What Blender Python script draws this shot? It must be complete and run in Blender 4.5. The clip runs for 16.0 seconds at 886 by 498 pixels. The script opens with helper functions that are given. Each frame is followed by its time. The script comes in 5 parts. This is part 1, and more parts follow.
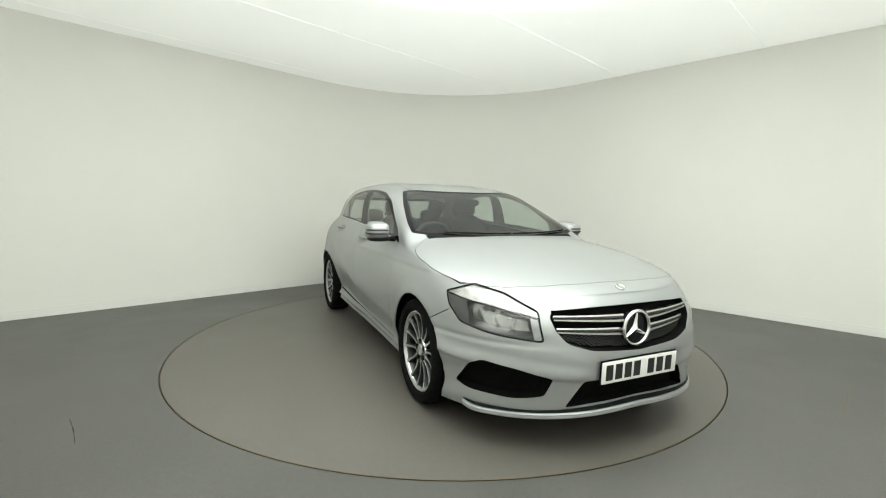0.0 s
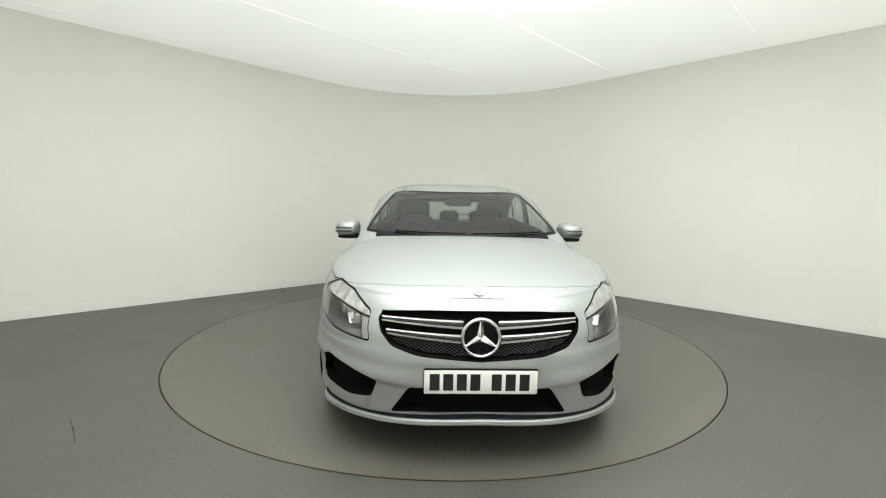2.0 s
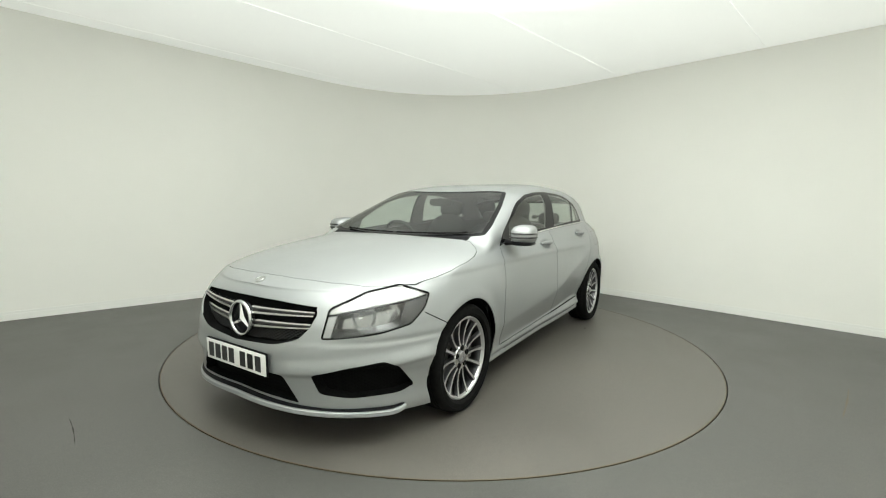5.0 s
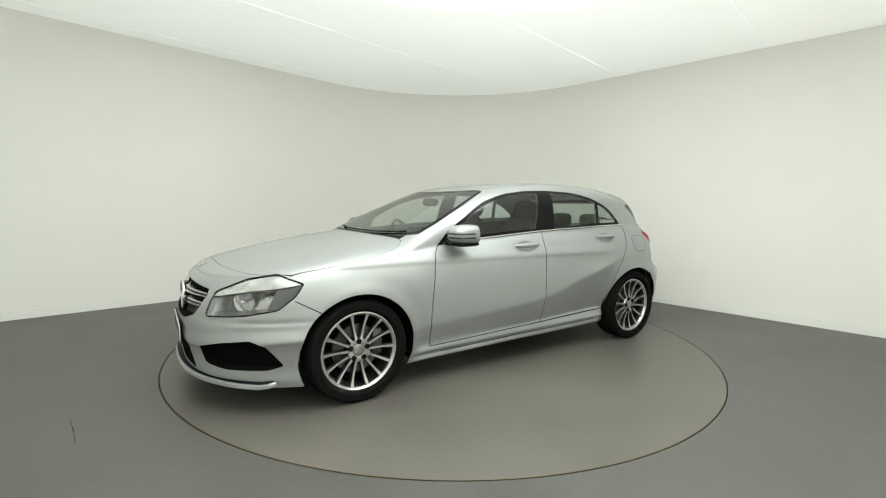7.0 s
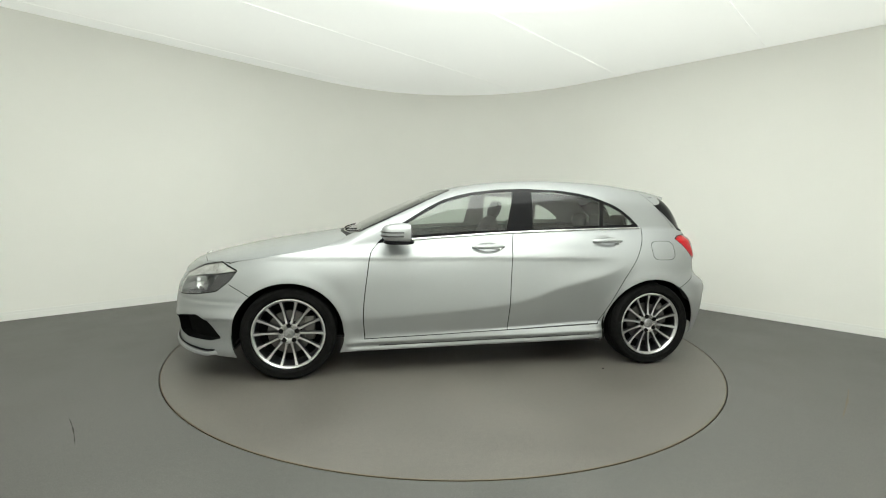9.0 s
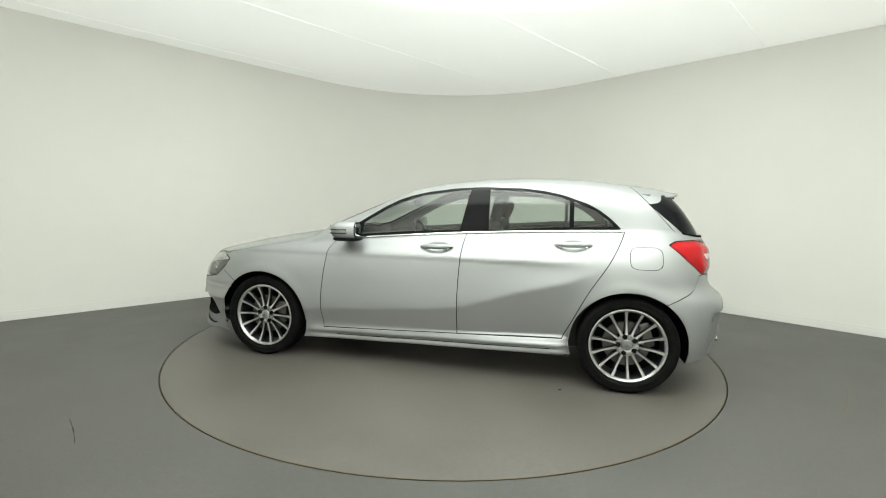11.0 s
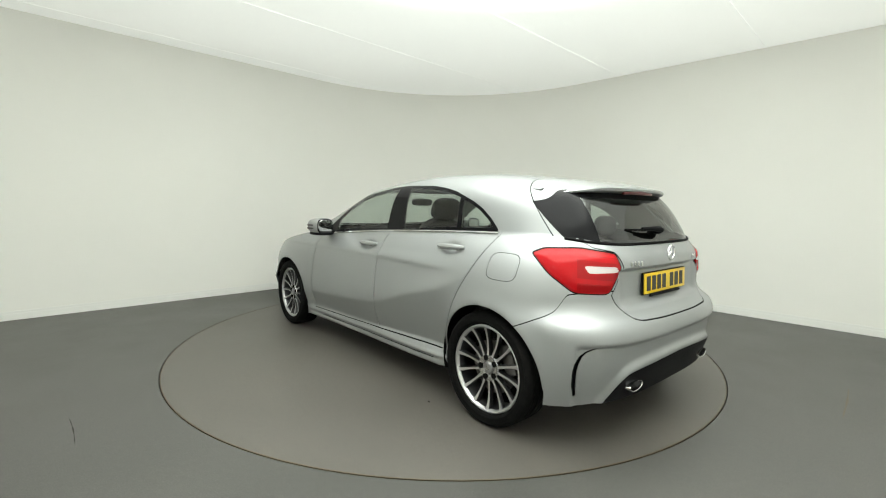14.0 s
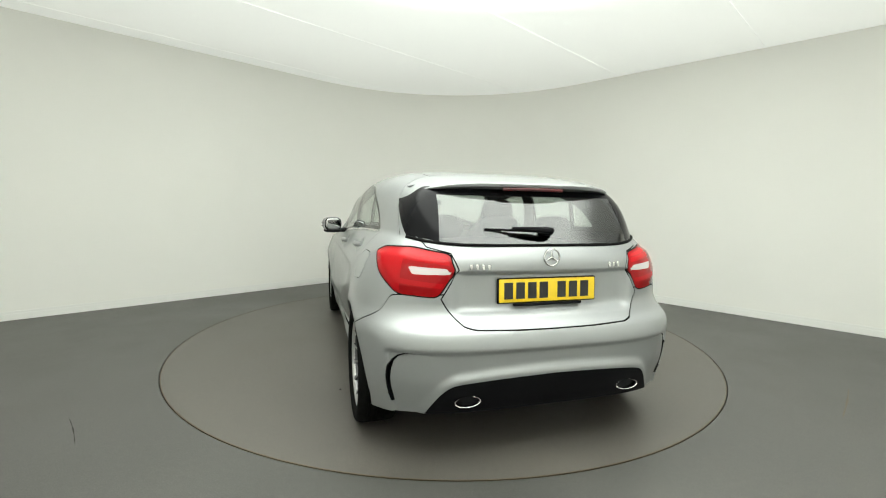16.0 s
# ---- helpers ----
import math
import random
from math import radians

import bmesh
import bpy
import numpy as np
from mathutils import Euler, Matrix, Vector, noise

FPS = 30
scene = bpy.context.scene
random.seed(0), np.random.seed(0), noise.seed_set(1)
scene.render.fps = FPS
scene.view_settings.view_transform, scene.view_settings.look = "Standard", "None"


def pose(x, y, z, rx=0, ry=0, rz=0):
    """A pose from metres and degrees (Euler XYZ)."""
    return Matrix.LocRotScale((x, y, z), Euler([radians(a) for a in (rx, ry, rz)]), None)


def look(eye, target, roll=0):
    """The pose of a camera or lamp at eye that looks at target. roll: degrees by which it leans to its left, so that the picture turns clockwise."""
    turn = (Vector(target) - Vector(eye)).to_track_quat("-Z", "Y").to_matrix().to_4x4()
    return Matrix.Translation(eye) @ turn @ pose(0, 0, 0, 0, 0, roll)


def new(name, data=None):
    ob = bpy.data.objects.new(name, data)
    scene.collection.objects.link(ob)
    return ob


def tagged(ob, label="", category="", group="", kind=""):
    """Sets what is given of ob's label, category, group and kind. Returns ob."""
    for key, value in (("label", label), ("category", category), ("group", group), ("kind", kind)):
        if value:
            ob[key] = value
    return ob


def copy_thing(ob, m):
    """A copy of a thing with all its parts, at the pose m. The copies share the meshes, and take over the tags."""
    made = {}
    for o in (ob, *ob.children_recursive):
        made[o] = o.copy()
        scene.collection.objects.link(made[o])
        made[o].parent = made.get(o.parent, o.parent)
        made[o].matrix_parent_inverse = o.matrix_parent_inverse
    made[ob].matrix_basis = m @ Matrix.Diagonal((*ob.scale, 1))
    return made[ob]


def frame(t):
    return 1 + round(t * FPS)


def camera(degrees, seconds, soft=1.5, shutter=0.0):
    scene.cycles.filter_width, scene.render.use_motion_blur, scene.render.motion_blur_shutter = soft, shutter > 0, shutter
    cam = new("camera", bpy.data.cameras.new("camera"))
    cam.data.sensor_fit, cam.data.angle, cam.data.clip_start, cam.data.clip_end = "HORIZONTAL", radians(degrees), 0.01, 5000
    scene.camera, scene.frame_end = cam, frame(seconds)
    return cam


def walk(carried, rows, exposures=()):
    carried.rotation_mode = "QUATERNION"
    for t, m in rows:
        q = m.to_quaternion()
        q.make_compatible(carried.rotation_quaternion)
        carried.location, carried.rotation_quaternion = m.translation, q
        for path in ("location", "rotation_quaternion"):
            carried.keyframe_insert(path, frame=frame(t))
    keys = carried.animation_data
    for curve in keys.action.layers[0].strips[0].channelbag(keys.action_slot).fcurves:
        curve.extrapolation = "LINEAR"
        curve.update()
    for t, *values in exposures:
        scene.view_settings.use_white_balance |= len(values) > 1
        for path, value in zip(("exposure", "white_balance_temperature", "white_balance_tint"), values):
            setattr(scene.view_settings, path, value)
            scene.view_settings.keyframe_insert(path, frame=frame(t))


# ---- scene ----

# ---- camera ----
EYE = Vector((0.0, -4.1354, 1.2036))
PITCH, ROLL, YAW = -0.0952, -0.0183, 0.0045


def camera_pose():
    """A still camera, from its heading, tilt and lean in radians."""
    fwd = Vector((-math.sin(YAW) * math.cos(PITCH), math.cos(YAW) * math.cos(PITCH), math.sin(PITCH)))
    return look(EYE, EYE + fwd, -math.degrees(ROLL))


cam = camera(89.08, 16.0, soft=1.1)
walk(cam, [(0.0, camera_pose()), (16.0, camera_pose())], exposures=[(0.0, 0.0), (16.0, 0.0)])

# ---- world and light ----
world = bpy.data.worlds.new("world")
scene.world = world
world.use_nodes = True
world.node_tree.nodes["Background"].inputs[0].default_value = (0.8, 0.85, 0.9, 1)
world.node_tree.nodes["Background"].inputs[1].default_value = 0.1
CEILING_GLOW = 5.2     # emission of the stretched ceiling, in place of lamps behind it
GLOW_COLOUR = (0.95, 1.0, 0.93)

# ---- turntable's turn ----
TABLE_R = 2.26
OFFSET = Vector((-0.1125, 0.0964, 0.0))      # the car's middle on the table


def turn(t):
    """Heading of the table and car, in radians: a steady clockwise turn."""
    return -1.1171 - 0.2053 * t - 0.000171 * (t - 8.0) ** 2


# ---- materials ----
def material(name, colour, rough=0.5, metal=0.0, **more):
    m = bpy.data.materials.new(name)
    m.use_nodes = True
    b = m.node_tree.nodes["Principled BSDF"]
    b.inputs["Base Color"].default_value = (*colour, 1)
    b.inputs["Roughness"].default_value = rough
    b.inputs["Metallic"].default_value = metal
    for k, v in more.items():
        b.inputs[k.replace("_", " ")].default_value = v
    return m


def node(m, kind, **values):
    n = m.node_tree.nodes.new(kind)
    for k, v in values.items():
        n.inputs[k.replace("_", " ")].default_value = v
    return n


def link(m, a, ai, b, bi):
    m.node_tree.links.new(a.outputs[ai], b.inputs[bi])


def bsdf(m):
    return m.node_tree.nodes["Principled BSDF"]


def ramp(m, stops):
    n = m.node_tree.nodes.new("ShaderNodeValToRGB")
    e = n.color_ramp.elements
    e[0].position, e[0].color = stops[0][0], (*stops[0][1], 1)
    e[1].position, e[1].color = stops[-1][0], (*stops[-1][1], 1)
    for p, c in stops[1:-1]:
        x = e.new(p)
        x.color = (*c, 1)
    return n


def noisy(m, scale, detail=3.0, rough=0.55):
    co = m.node_tree.nodes.new("ShaderNodeTexCoord")
    n = node(m, "ShaderNodeTexNoise", Scale=scale, Detail=detail, Roughness=rough)
    link(m, co, "Object", n, "Vector")
    return n


def bump(m, source, out, strength, distance):
    b = node(m, "ShaderNodeBump", Strength=strength, Distance=distance)
    link(m, source, out, b, "Height")
    link(m, b, "Normal", bsdf(m), "Normal")
    return b


def floor_material(name, stains, tone=(1.0, 1.0, 1.0)):
    """Grey speckled safety vinyl: fine grit, broad wear, a few brown stains."""
    m = material(name, (0.2, 0.2, 0.19), 0.42)
    grit = noisy(m, 210, 2)
    gr = ramp(m, [(0.30, (0.065, 0.065, 0.062)), (0.45, (0.116, 0.115, 0.108)), (0.57, (0.131, 0.129, 0.122)), (0.72, (0.215, 0.215, 0.207))])
    link(m, grit, "Fac", gr, "Fac")
    wear = noisy(m, 1.1, 5, 0.6)
    wr = ramp(m, [(0.28, (0.78, 0.775, 0.765)), (0.5, (0.98, 0.975, 0.97)), (0.72, (1.14, 1.125, 1.10))])
    link(m, wear, "Fac", wr, "Fac")
    mix = m.node_tree.nodes.new("ShaderNodeMixRGB")
    mix.blend_type = "MULTIPLY"
    mix.inputs[0].default_value = 1
    link(m, gr, "Color", mix, 1)
    link(m, wr, "Color", mix, 2)
    # mottling of the size of a coin
    spots = noisy(m, 34, 3, 0.7)
    sr = ramp(m, [(0.33, (0.91, 0.91, 0.91)), (0.5, (1.0, 1.0, 1.0)), (0.68, (1.08, 1.08, 1.07))])
    link(m, spots, "Fac", sr, "Fac")
    mottled = m.node_tree.nodes.new("ShaderNodeMixRGB")
    mottled.blend_type = "MULTIPLY"
    mottled.inputs[0].default_value = 1
    link(m, mix, "Color", mottled, 1)
    link(m, sr, "Color", mottled, 2)
    mix = mottled
    hue = m.node_tree.nodes.new("ShaderNodeMixRGB")
    hue.blend_type = "MULTIPLY"
    hue.inputs[0].default_value = 1
    hue.inputs[2].default_value = (*tone, 1)
    link(m, mix, "Color", hue, 1)
    out = hue
    if stains:
        dirt = noisy(m, 2.6, 6, 0.62)
        dr = ramp(m, [(0.66, (0, 0, 0)), (0.78, (0.55, 0.55, 0.55))])
        link(m, dirt, "Fac", dr, "Fac")
        brown = m.node_tree.nodes.new("ShaderNodeMixRGB")
        brown.inputs[2].default_value = (0.135, 0.115, 0.085, 1)
        link(m, dr, "Color", brown, 0)
        link(m, out, "Color", brown, 1)
        out = brown
    link(m, out, "Color", bsdf(m), "Base Color")
    rr = ramp(m, [(0.3, (0.36, 0.36, 0.36)), (0.7, (0.5, 0.5, 0.5))])
    link(m, wear, "Fac", rr, "Fac")
    link(m, rr, "Color", bsdf(m), "Roughness")
    bump(m, grit, "Fac", 0.12, 0.001)
    return m


def plaster_material():
    m = material("wall_paint", (0.8, 0.79, 0.75), 0.75)
    n = noisy(m, 0.7, 4)
    r = ramp(m, [(0.3, (0.87, 0.863, 0.822)), (0.7, (0.90, 0.893, 0.852))])
    link(m, n, "Fac", r, "Fac")
    link(m, r, "Color", bsdf(m), "Base Color")
    fine = noisy(m, 90, 3)
    bump(m, fine, "Fac", 0.08, 0.002)
    return m


def ceiling_material():
    """Stretched translucent sheet, as if lit from behind: it glows most over the front half of the room, in an added
    disc out of view.
    """
    m = material("ceiling_sheet", (0.8, 0.8, 0.78), 0.6)
    co = m.node_tree.nodes.new("ShaderNodeTexCoord")
    mp = m.node_tree.nodes.new("ShaderNodeMapping")
    mp.inputs["Location"].default_value = (-0.06, 0.44, 0)
    mp.inputs["Scale"].default_value = (0.2, 0.2, 0.0)
    link(m, co, "Object", mp, "Vector")
    g = m.node_tree.nodes.new("ShaderNodeTexGradient")
    g.gradient_type = "SPHERICAL"
    link(m, mp, "Vector", g, "Vector")
    # the bright disc lies out of view, added to light walls and car
    r = ramp(m, [(p, (v, v, v)) for p, v in ((0.0, 0.06), (0.25, 0.092), (0.5, 0.125), (0.56, 0.20), (0.64, 0.95), (1.0, 1.05))])
    link(m, g, "Fac", r, "Fac")
    mul = m.node_tree.nodes.new("ShaderNodeMath")
    mul.operation = "MULTIPLY"
    mul.inputs[1].default_value = CEILING_GLOW
    link(m, r, "Color", mul, 0)
    link(m, mul, "Value", bsdf(m), "Emission Strength")
    bsdf(m).inputs["Emission Color"].default_value = (*GLOW_COLOUR, 1)
    return m


WALL = plaster_material()
CEIL = ceiling_material()
FLOOR = floor_material("floor_vinyl", False, (0.625, 0.625, 0.615))
TABLE = floor_material("turntable_vinyl", True, (0.85, 0.80, 0.75))
TRIM = material("white_trim", (0.86, 0.86, 0.83), 0.35)
DARK = material("dark_gap", (0.02, 0.018, 0.015), 0.8)
RUST = material("worn_edge_metal", (0.16, 0.13, 0.09), 0.5, 0.7)


# ---- mesh helpers ----
def part(name, bm, mat, parent=None, label="", smooth=True, sharp=35, recalc=True, thick=0.0):
    me = bpy.data.meshes.new(name)
    if recalc:
        bmesh.ops.recalc_face_normals(bm, faces=bm.faces)
    if smooth:
        for e in bm.edges:
            e.smooth = not (len(e.link_faces) == 2 and e.calc_face_angle(0) > radians(sharp))
        for f in bm.faces:
            f.smooth = True
    bm.to_mesh(me)
    bm.free()
    me.materials.append(mat)
    ob = new(name, me)
    if parent is not None:
        ob.parent = parent
    if label:
        tagged(ob, label)
    if thick:
        mod = ob.modifiers.new("thickness", "SOLIDIFY")
        mod.thickness, mod.offset = thick, -1
    return ob


def box(bm, c, s, bevel=0.0, seg=2, m=None):
    """A bevelled block with centre c and size s, moved by m."""
    r = bmesh.ops.create_cube(bm, size=1)
    bmesh.ops.scale(bm, vec=s, verts=r["verts"])
    es = list({e for v in r["verts"] for e in v.link_edges})
    vs = r["verts"]
    if bevel:
        out = bmesh.ops.bevel(bm, geom=es, offset=bevel, segments=seg, affect="EDGES", profile=0.5)
        vs = list({v for f in out["faces"] for v in f.verts} | {v for v in vs if v.is_valid})
    bmesh.ops.translate(bm, vec=c, verts=vs)
    if m is not None:
        bmesh.ops.transform(bm, matrix=m, verts=vs)
    return vs


def strip(bm, rows, closed=False):
    """A sheet of quads from rows of equal numbers of points."""
    vs = [[bm.verts.new(p) for p in row] for row in rows]
    n = len(vs[0])
    for a, b in zip(vs, vs[1:]):
        for i in range(n if closed else n - 1):
            j = (i + 1) % n
            bm.faces.new((a[i], a[j], b[j], b[i]))
    return vs


# ---- the room: a square hall with one wide rounded corner ----
HEIGHT = 3.0
ROUND = 2.65
HALF_BACK, HALF_FRONT = 3.18, 4.0      # from the table's middle to the back and the front walls


def wall_line():
    """The walls' inner face: the two back walls and the arc between them, then the front walls."""
    def rot(p, q):
        c = math.sqrt(0.5)
        return Vector((c * (p - q), c * (p + q), 0))
    k, f = HALF_BACK, HALF_FRONT
    pts = [rot(-f, k)]
    for i in range(1, 9):
        pts.append(rot(-f + (k - ROUND + f) * i / 8, k))
    for i in range(1, 25):
        a = radians(90 - 90 * i / 24)
        pts.append(rot(k - ROUND + ROUND * math.cos(a), k - ROUND + ROUND * math.sin(a)))
    for i in range(1, 9):
        pts.append(rot(k, k - ROUND - (k - ROUND + f) * i / 8))
    return pts, rot(-f, -f)


def build_room():
    line, front = wall_line()

    def push(pts, d):
        out = []
        for i, p in enumerate(pts):
            a, b = pts[max(i - 1, 0)], pts[min(i + 1, len(pts) - 1)]
            t = (b - a).normalized()
            out.append(p + Vector((-t.y, t.x, 0)) * d)
        return out

    def slab(name, pts, z0, z1, d0, d1, mat, label, cat):
        bm = bmesh.new()
        a, b = push(pts, d0), push(pts, d1)
        up0, up1 = Vector((0, 0, z0)), Vector((0, 0, z1))
        strip(bm, [[a[i] + up0, a[i] + up1, b[i] + up1, b[i] + up0] for i in range(len(pts))], closed=True)
        bm.faces.new([v for v in bm.verts][:4])
        bm.faces.new([v for v in bm.verts][-4:])
        return tagged(part(name, bm, mat, None, "", True, 30), label, cat, kind="structure")

    slab("wall_back", line, 0, HEIGHT, 0, 0.12, WALL, "plain off-white painted studio wall with a wide rounded corner", "wall")
    slab("baseboard", line, 0.0, 0.062, -0.016, -0.001, TRIM, "white skirting board along the curved studio wall", "baseboard")
    slab("trim", line, 0.062, 0.088, -0.009, -0.001, TRIM, "white skirting cap along the studio wall", "trim")
    slab("wall_front_left", [front, line[0]], 0, HEIGHT, 0, 0.12, WALL, "plain off-white painted studio wall", "wall")
    slab("wall_front_right", [line[-1], front], 0, HEIGHT, 0, 0.12, WALL, "plain off-white painted studio wall", "wall")
    # floor with the round pit of the turntable
    bm = bmesh.new()
    n = 128
    inner, outer, low = [], [], []
    for i in range(n):
        a = math.tau * i / n
        d = Vector((math.cos(a), math.sin(a), 0))
        inner.append(d * (TABLE_R + 0.006))
        outer.append(d * (7.0 / max(abs(d.x), abs(d.y))))
        low.append(d * (TABLE_R + 0.006) - Vector((0, 0, 0.12)))
    strip(bm, [outer, inner, low], closed=True)
    tagged(part("floor", bm, FLOOR, None, "", True, 30), "grey speckled vinyl studio floor", "floor", kind="structure")
    bm = bmesh.new()
    bmesh.ops.create_circle(bm, cap_ends=True, segments=64, radius=TABLE_R + 0.05, matrix=pose(0, 0, -0.11))
    tagged(part("floor_pit", bm, DARK, None), "dark pit under the turntable's rim", "pit", kind="structure")
    # ceiling sheet with welded seams
    bm = bmesh.new()
    e = 7.0
    box(bm, (0, 0, HEIGHT + 0.02), (2 * e, 2 * e, 0.04))
    seams = bm
    for off in (-6.1, -4.1, -1.96, 0.15, 2.47, 4.7):
        o = Vector((off / 2, -off / 2, HEIGHT - 0.001))
        m = Matrix.Translation(o) @ pose(0, 0, 0, 0, 0, 45)
        box(seams, (0, 0, 0), (14, 0.012, 0.008), 0.003, 1, m)
    tagged(part("ceiling", bm, CEIL, None, "", True, 30), "white glowing stretched-sheet ceiling with fine seams", "ceiling", kind="structure")


def build_turntable():
    table = tagged(new("turntable"), "round grey vinyl-topped turntable flush with the floor", "turntable")
    bm = bmesh.new()
    bmesh.ops.create_cone(bm, cap_ends=True, segments=160, radius1=TABLE_R - 0.008, radius2=TABLE_R - 0.008, depth=0.08, matrix=pose(0, 0, -0.04))
    part("platform", bm, TABLE, table)
    bm = bmesh.new()
    n = 160
    rows = []
    for r, z in ((TABLE_R - 0.0075, -0.07), (TABLE_R - 0.0075, 0.001), (TABLE_R - 0.001, 0.001), (TABLE_R - 0.001, -0.07)):
        rows.append([(r * math.cos(math.tau * i / n), r * math.sin(math.tau * i / n), z) for i in range(n)])
    strip(bm, rows, closed=True)
    part("rim", bm, RUST, table, "thin worn brown metal rim")
    for x, y, s in ((-1.05, 1.02, 0.011), (0.9, -1.3, 0.006), (-0.4, -1.6, 0.005)):
        bm = bmesh.new()
        bmesh.ops.create_icosphere(bm, subdivisions=1, radius=s, matrix=pose(x, y, 0.0015) @ Matrix.Diagonal((1, 0.7, 0.3, 1)))
        part("grit", bm, DARK, table, "dark speck of grit")
    return table


def build_floor_marks():
    """A scuff and a worn streak in the vinyl."""
    for name, a, b, w, mat, label in (("floor_scuff", (-2.05, -1.77), (-1.80, -2.03), 0.007, DARK, "short dark scuff line on grey vinyl floor"), ("floor_streak", (2.80, -1.12), (2.36, -1.58), 0.014, RUST, "faint brown streak worn into grey floor")):
        bm = bmesh.new()
        n = 14
        rows = []
        d = Vector((b[0] - a[0], b[1] - a[1], 0))
        side = Vector((-d.y, d.x, 0)).normalized()
        for i in range(n + 1):
            u = i / n
            p = Vector((a[0], a[1], 0.0)) + d * u + side * 0.004 * math.sin(4 * u)
            k = w * (0.25 + 0.75 * math.sin(math.pi * u)) * (0.7 + 0.3 * math.sin(17 * u)) / 2
            rows.append([p - side * k, p + side * k * 0.3 + Vector((0, 0, 0.0012)), p + side * k])
        strip(bm, rows)
        tagged(part(name, bm, mat, None), label, "floor mark", kind="structure")


build_room()
build_floor_marks()
TABLE_OB = build_turntable()


# ---- the car's skin: half of it, as a sheet of columns round the plan and rows from sill to roof ----
def curve(*pts):
    """A smooth curve without overshoot through (x, y) points in rising x; works on arrays."""
    p = np.array(sorted(pts), float)
    x, y = p[:, 0], p[:, 1]
    h, d = np.diff(x), np.diff(y) / np.diff(x)
    s = np.zeros(len(x))
    s[0], s[-1] = d[0], d[-1]
    for i in range(1, len(x) - 1):
        if d[i - 1] * d[i] > 0:
            a, b = 2 * h[i] + h[i - 1], h[i] + 2 * h[i - 1]
            s[i] = (a + b) / (a / d[i - 1] + b / d[i])

    def f(q):
        q = np.clip(np.asarray(q, float), x[0], x[-1])
        i = np.clip(np.searchsorted(x, q) - 1, 0, len(x) - 2)
        t = (q - x[i]) / h[i]
        return ((1 + 2 * t) * (1 - t) ** 2 * y[i] + t * (1 - t) ** 2 * h[i] * s[i]
                + t * t * (3 - 2 * t) * y[i + 1] + t * t * (t - 1) * h[i] * s[i + 1])
    return f


def step(a, b, q):
    t = np.clip((np.asarray(q, float) - a) / (b - a), 0, 1)
    return t * t * (3 - 2 * t)


NOSE = curve((0.14, 2.19), (0.22, 2.235), (0.30, 2.24), (0.45, 2.25), (0.60, 2.23), (0.70, 2.195), (0.765, 2.135), (0.86, 2.0))
TAIL = curve((0.18, -1.95), (0.30, -1.985), (0.42, -2.02), (0.56, -2.03), (0.63, -2.015), (0.68, -1.965), (0.75, -1.935), (0.93, -1.936), (1.0, -1.91), (1.05, -1.866), (1.12, -1.8))
FOOT = curve((2.2, 0.19), (1.74, 0.165), (0.95, 0.17), (-0.97, 0.21), (-1.7, 0.235), (-2.03, 0.27))
BELT = curve((2.2, 0.765), (1.9, 0.778), (1.7, 0.80), (1.4, 0.845), (1.14, 0.885), (0.9, 0.915), (0.6, 0.95), (0.2, 0.982), (-0.28, 1.015), (-1.3, 1.055), (-1.6, 1.06), (-1.88, 1.02))
WIDE = curve((2.2, 0.885), (1.7, 0.892), (1.35, 0.892), (1.0, 0.88), (0.4, 0.874), (-0.3, 0.876), (-0.9, 0.886), (-1.35, 0.896), (-1.7, 0.89), (-2.05, 0.88))
BELT_WIDE = curve((2.2, 0.83), (1.7, 0.85), (1.35, 0.835), (1.0, 0.80), (0.8, 0.778), (0.5, 0.757), (0.0, 0.75), (-0.5, 0.748), (-1.0, 0.738), (-1.3, 0.728), (-1.6, 0.728), (-2.0, 0.722))
SPINE = curve((2.15, 0.765), (2.07, 0.795), (1.98, 0.82), (1.76, 0.872), (1.53, 0.915), (1.16, 0.975), (1.0, 1.0), (0.82, 1.075), (0.58, 1.185), (0.33, 1.292), (0.18, 1.348), (-0.18, 1.405), (-0.61, 1.430), (-0.99, 1.422),
              (-1.35, 1.387), (-1.58, 1.345), (-1.64, 1.31), (-1.87, 1.02))
LOW_CREASE = curve((1.0, 0.40), (0.86, 0.41), (0.23, 0.45), (-0.21, 0.495), (-0.62, 0.62), (-0.98, 0.72), (-1.25, 0.85))
HANDLES = ((-0.045, 0.905), (-0.985, 0.952))
FRONT_C, REAR_C = 1.35, -1.2          # where the rounded nose and tail begin


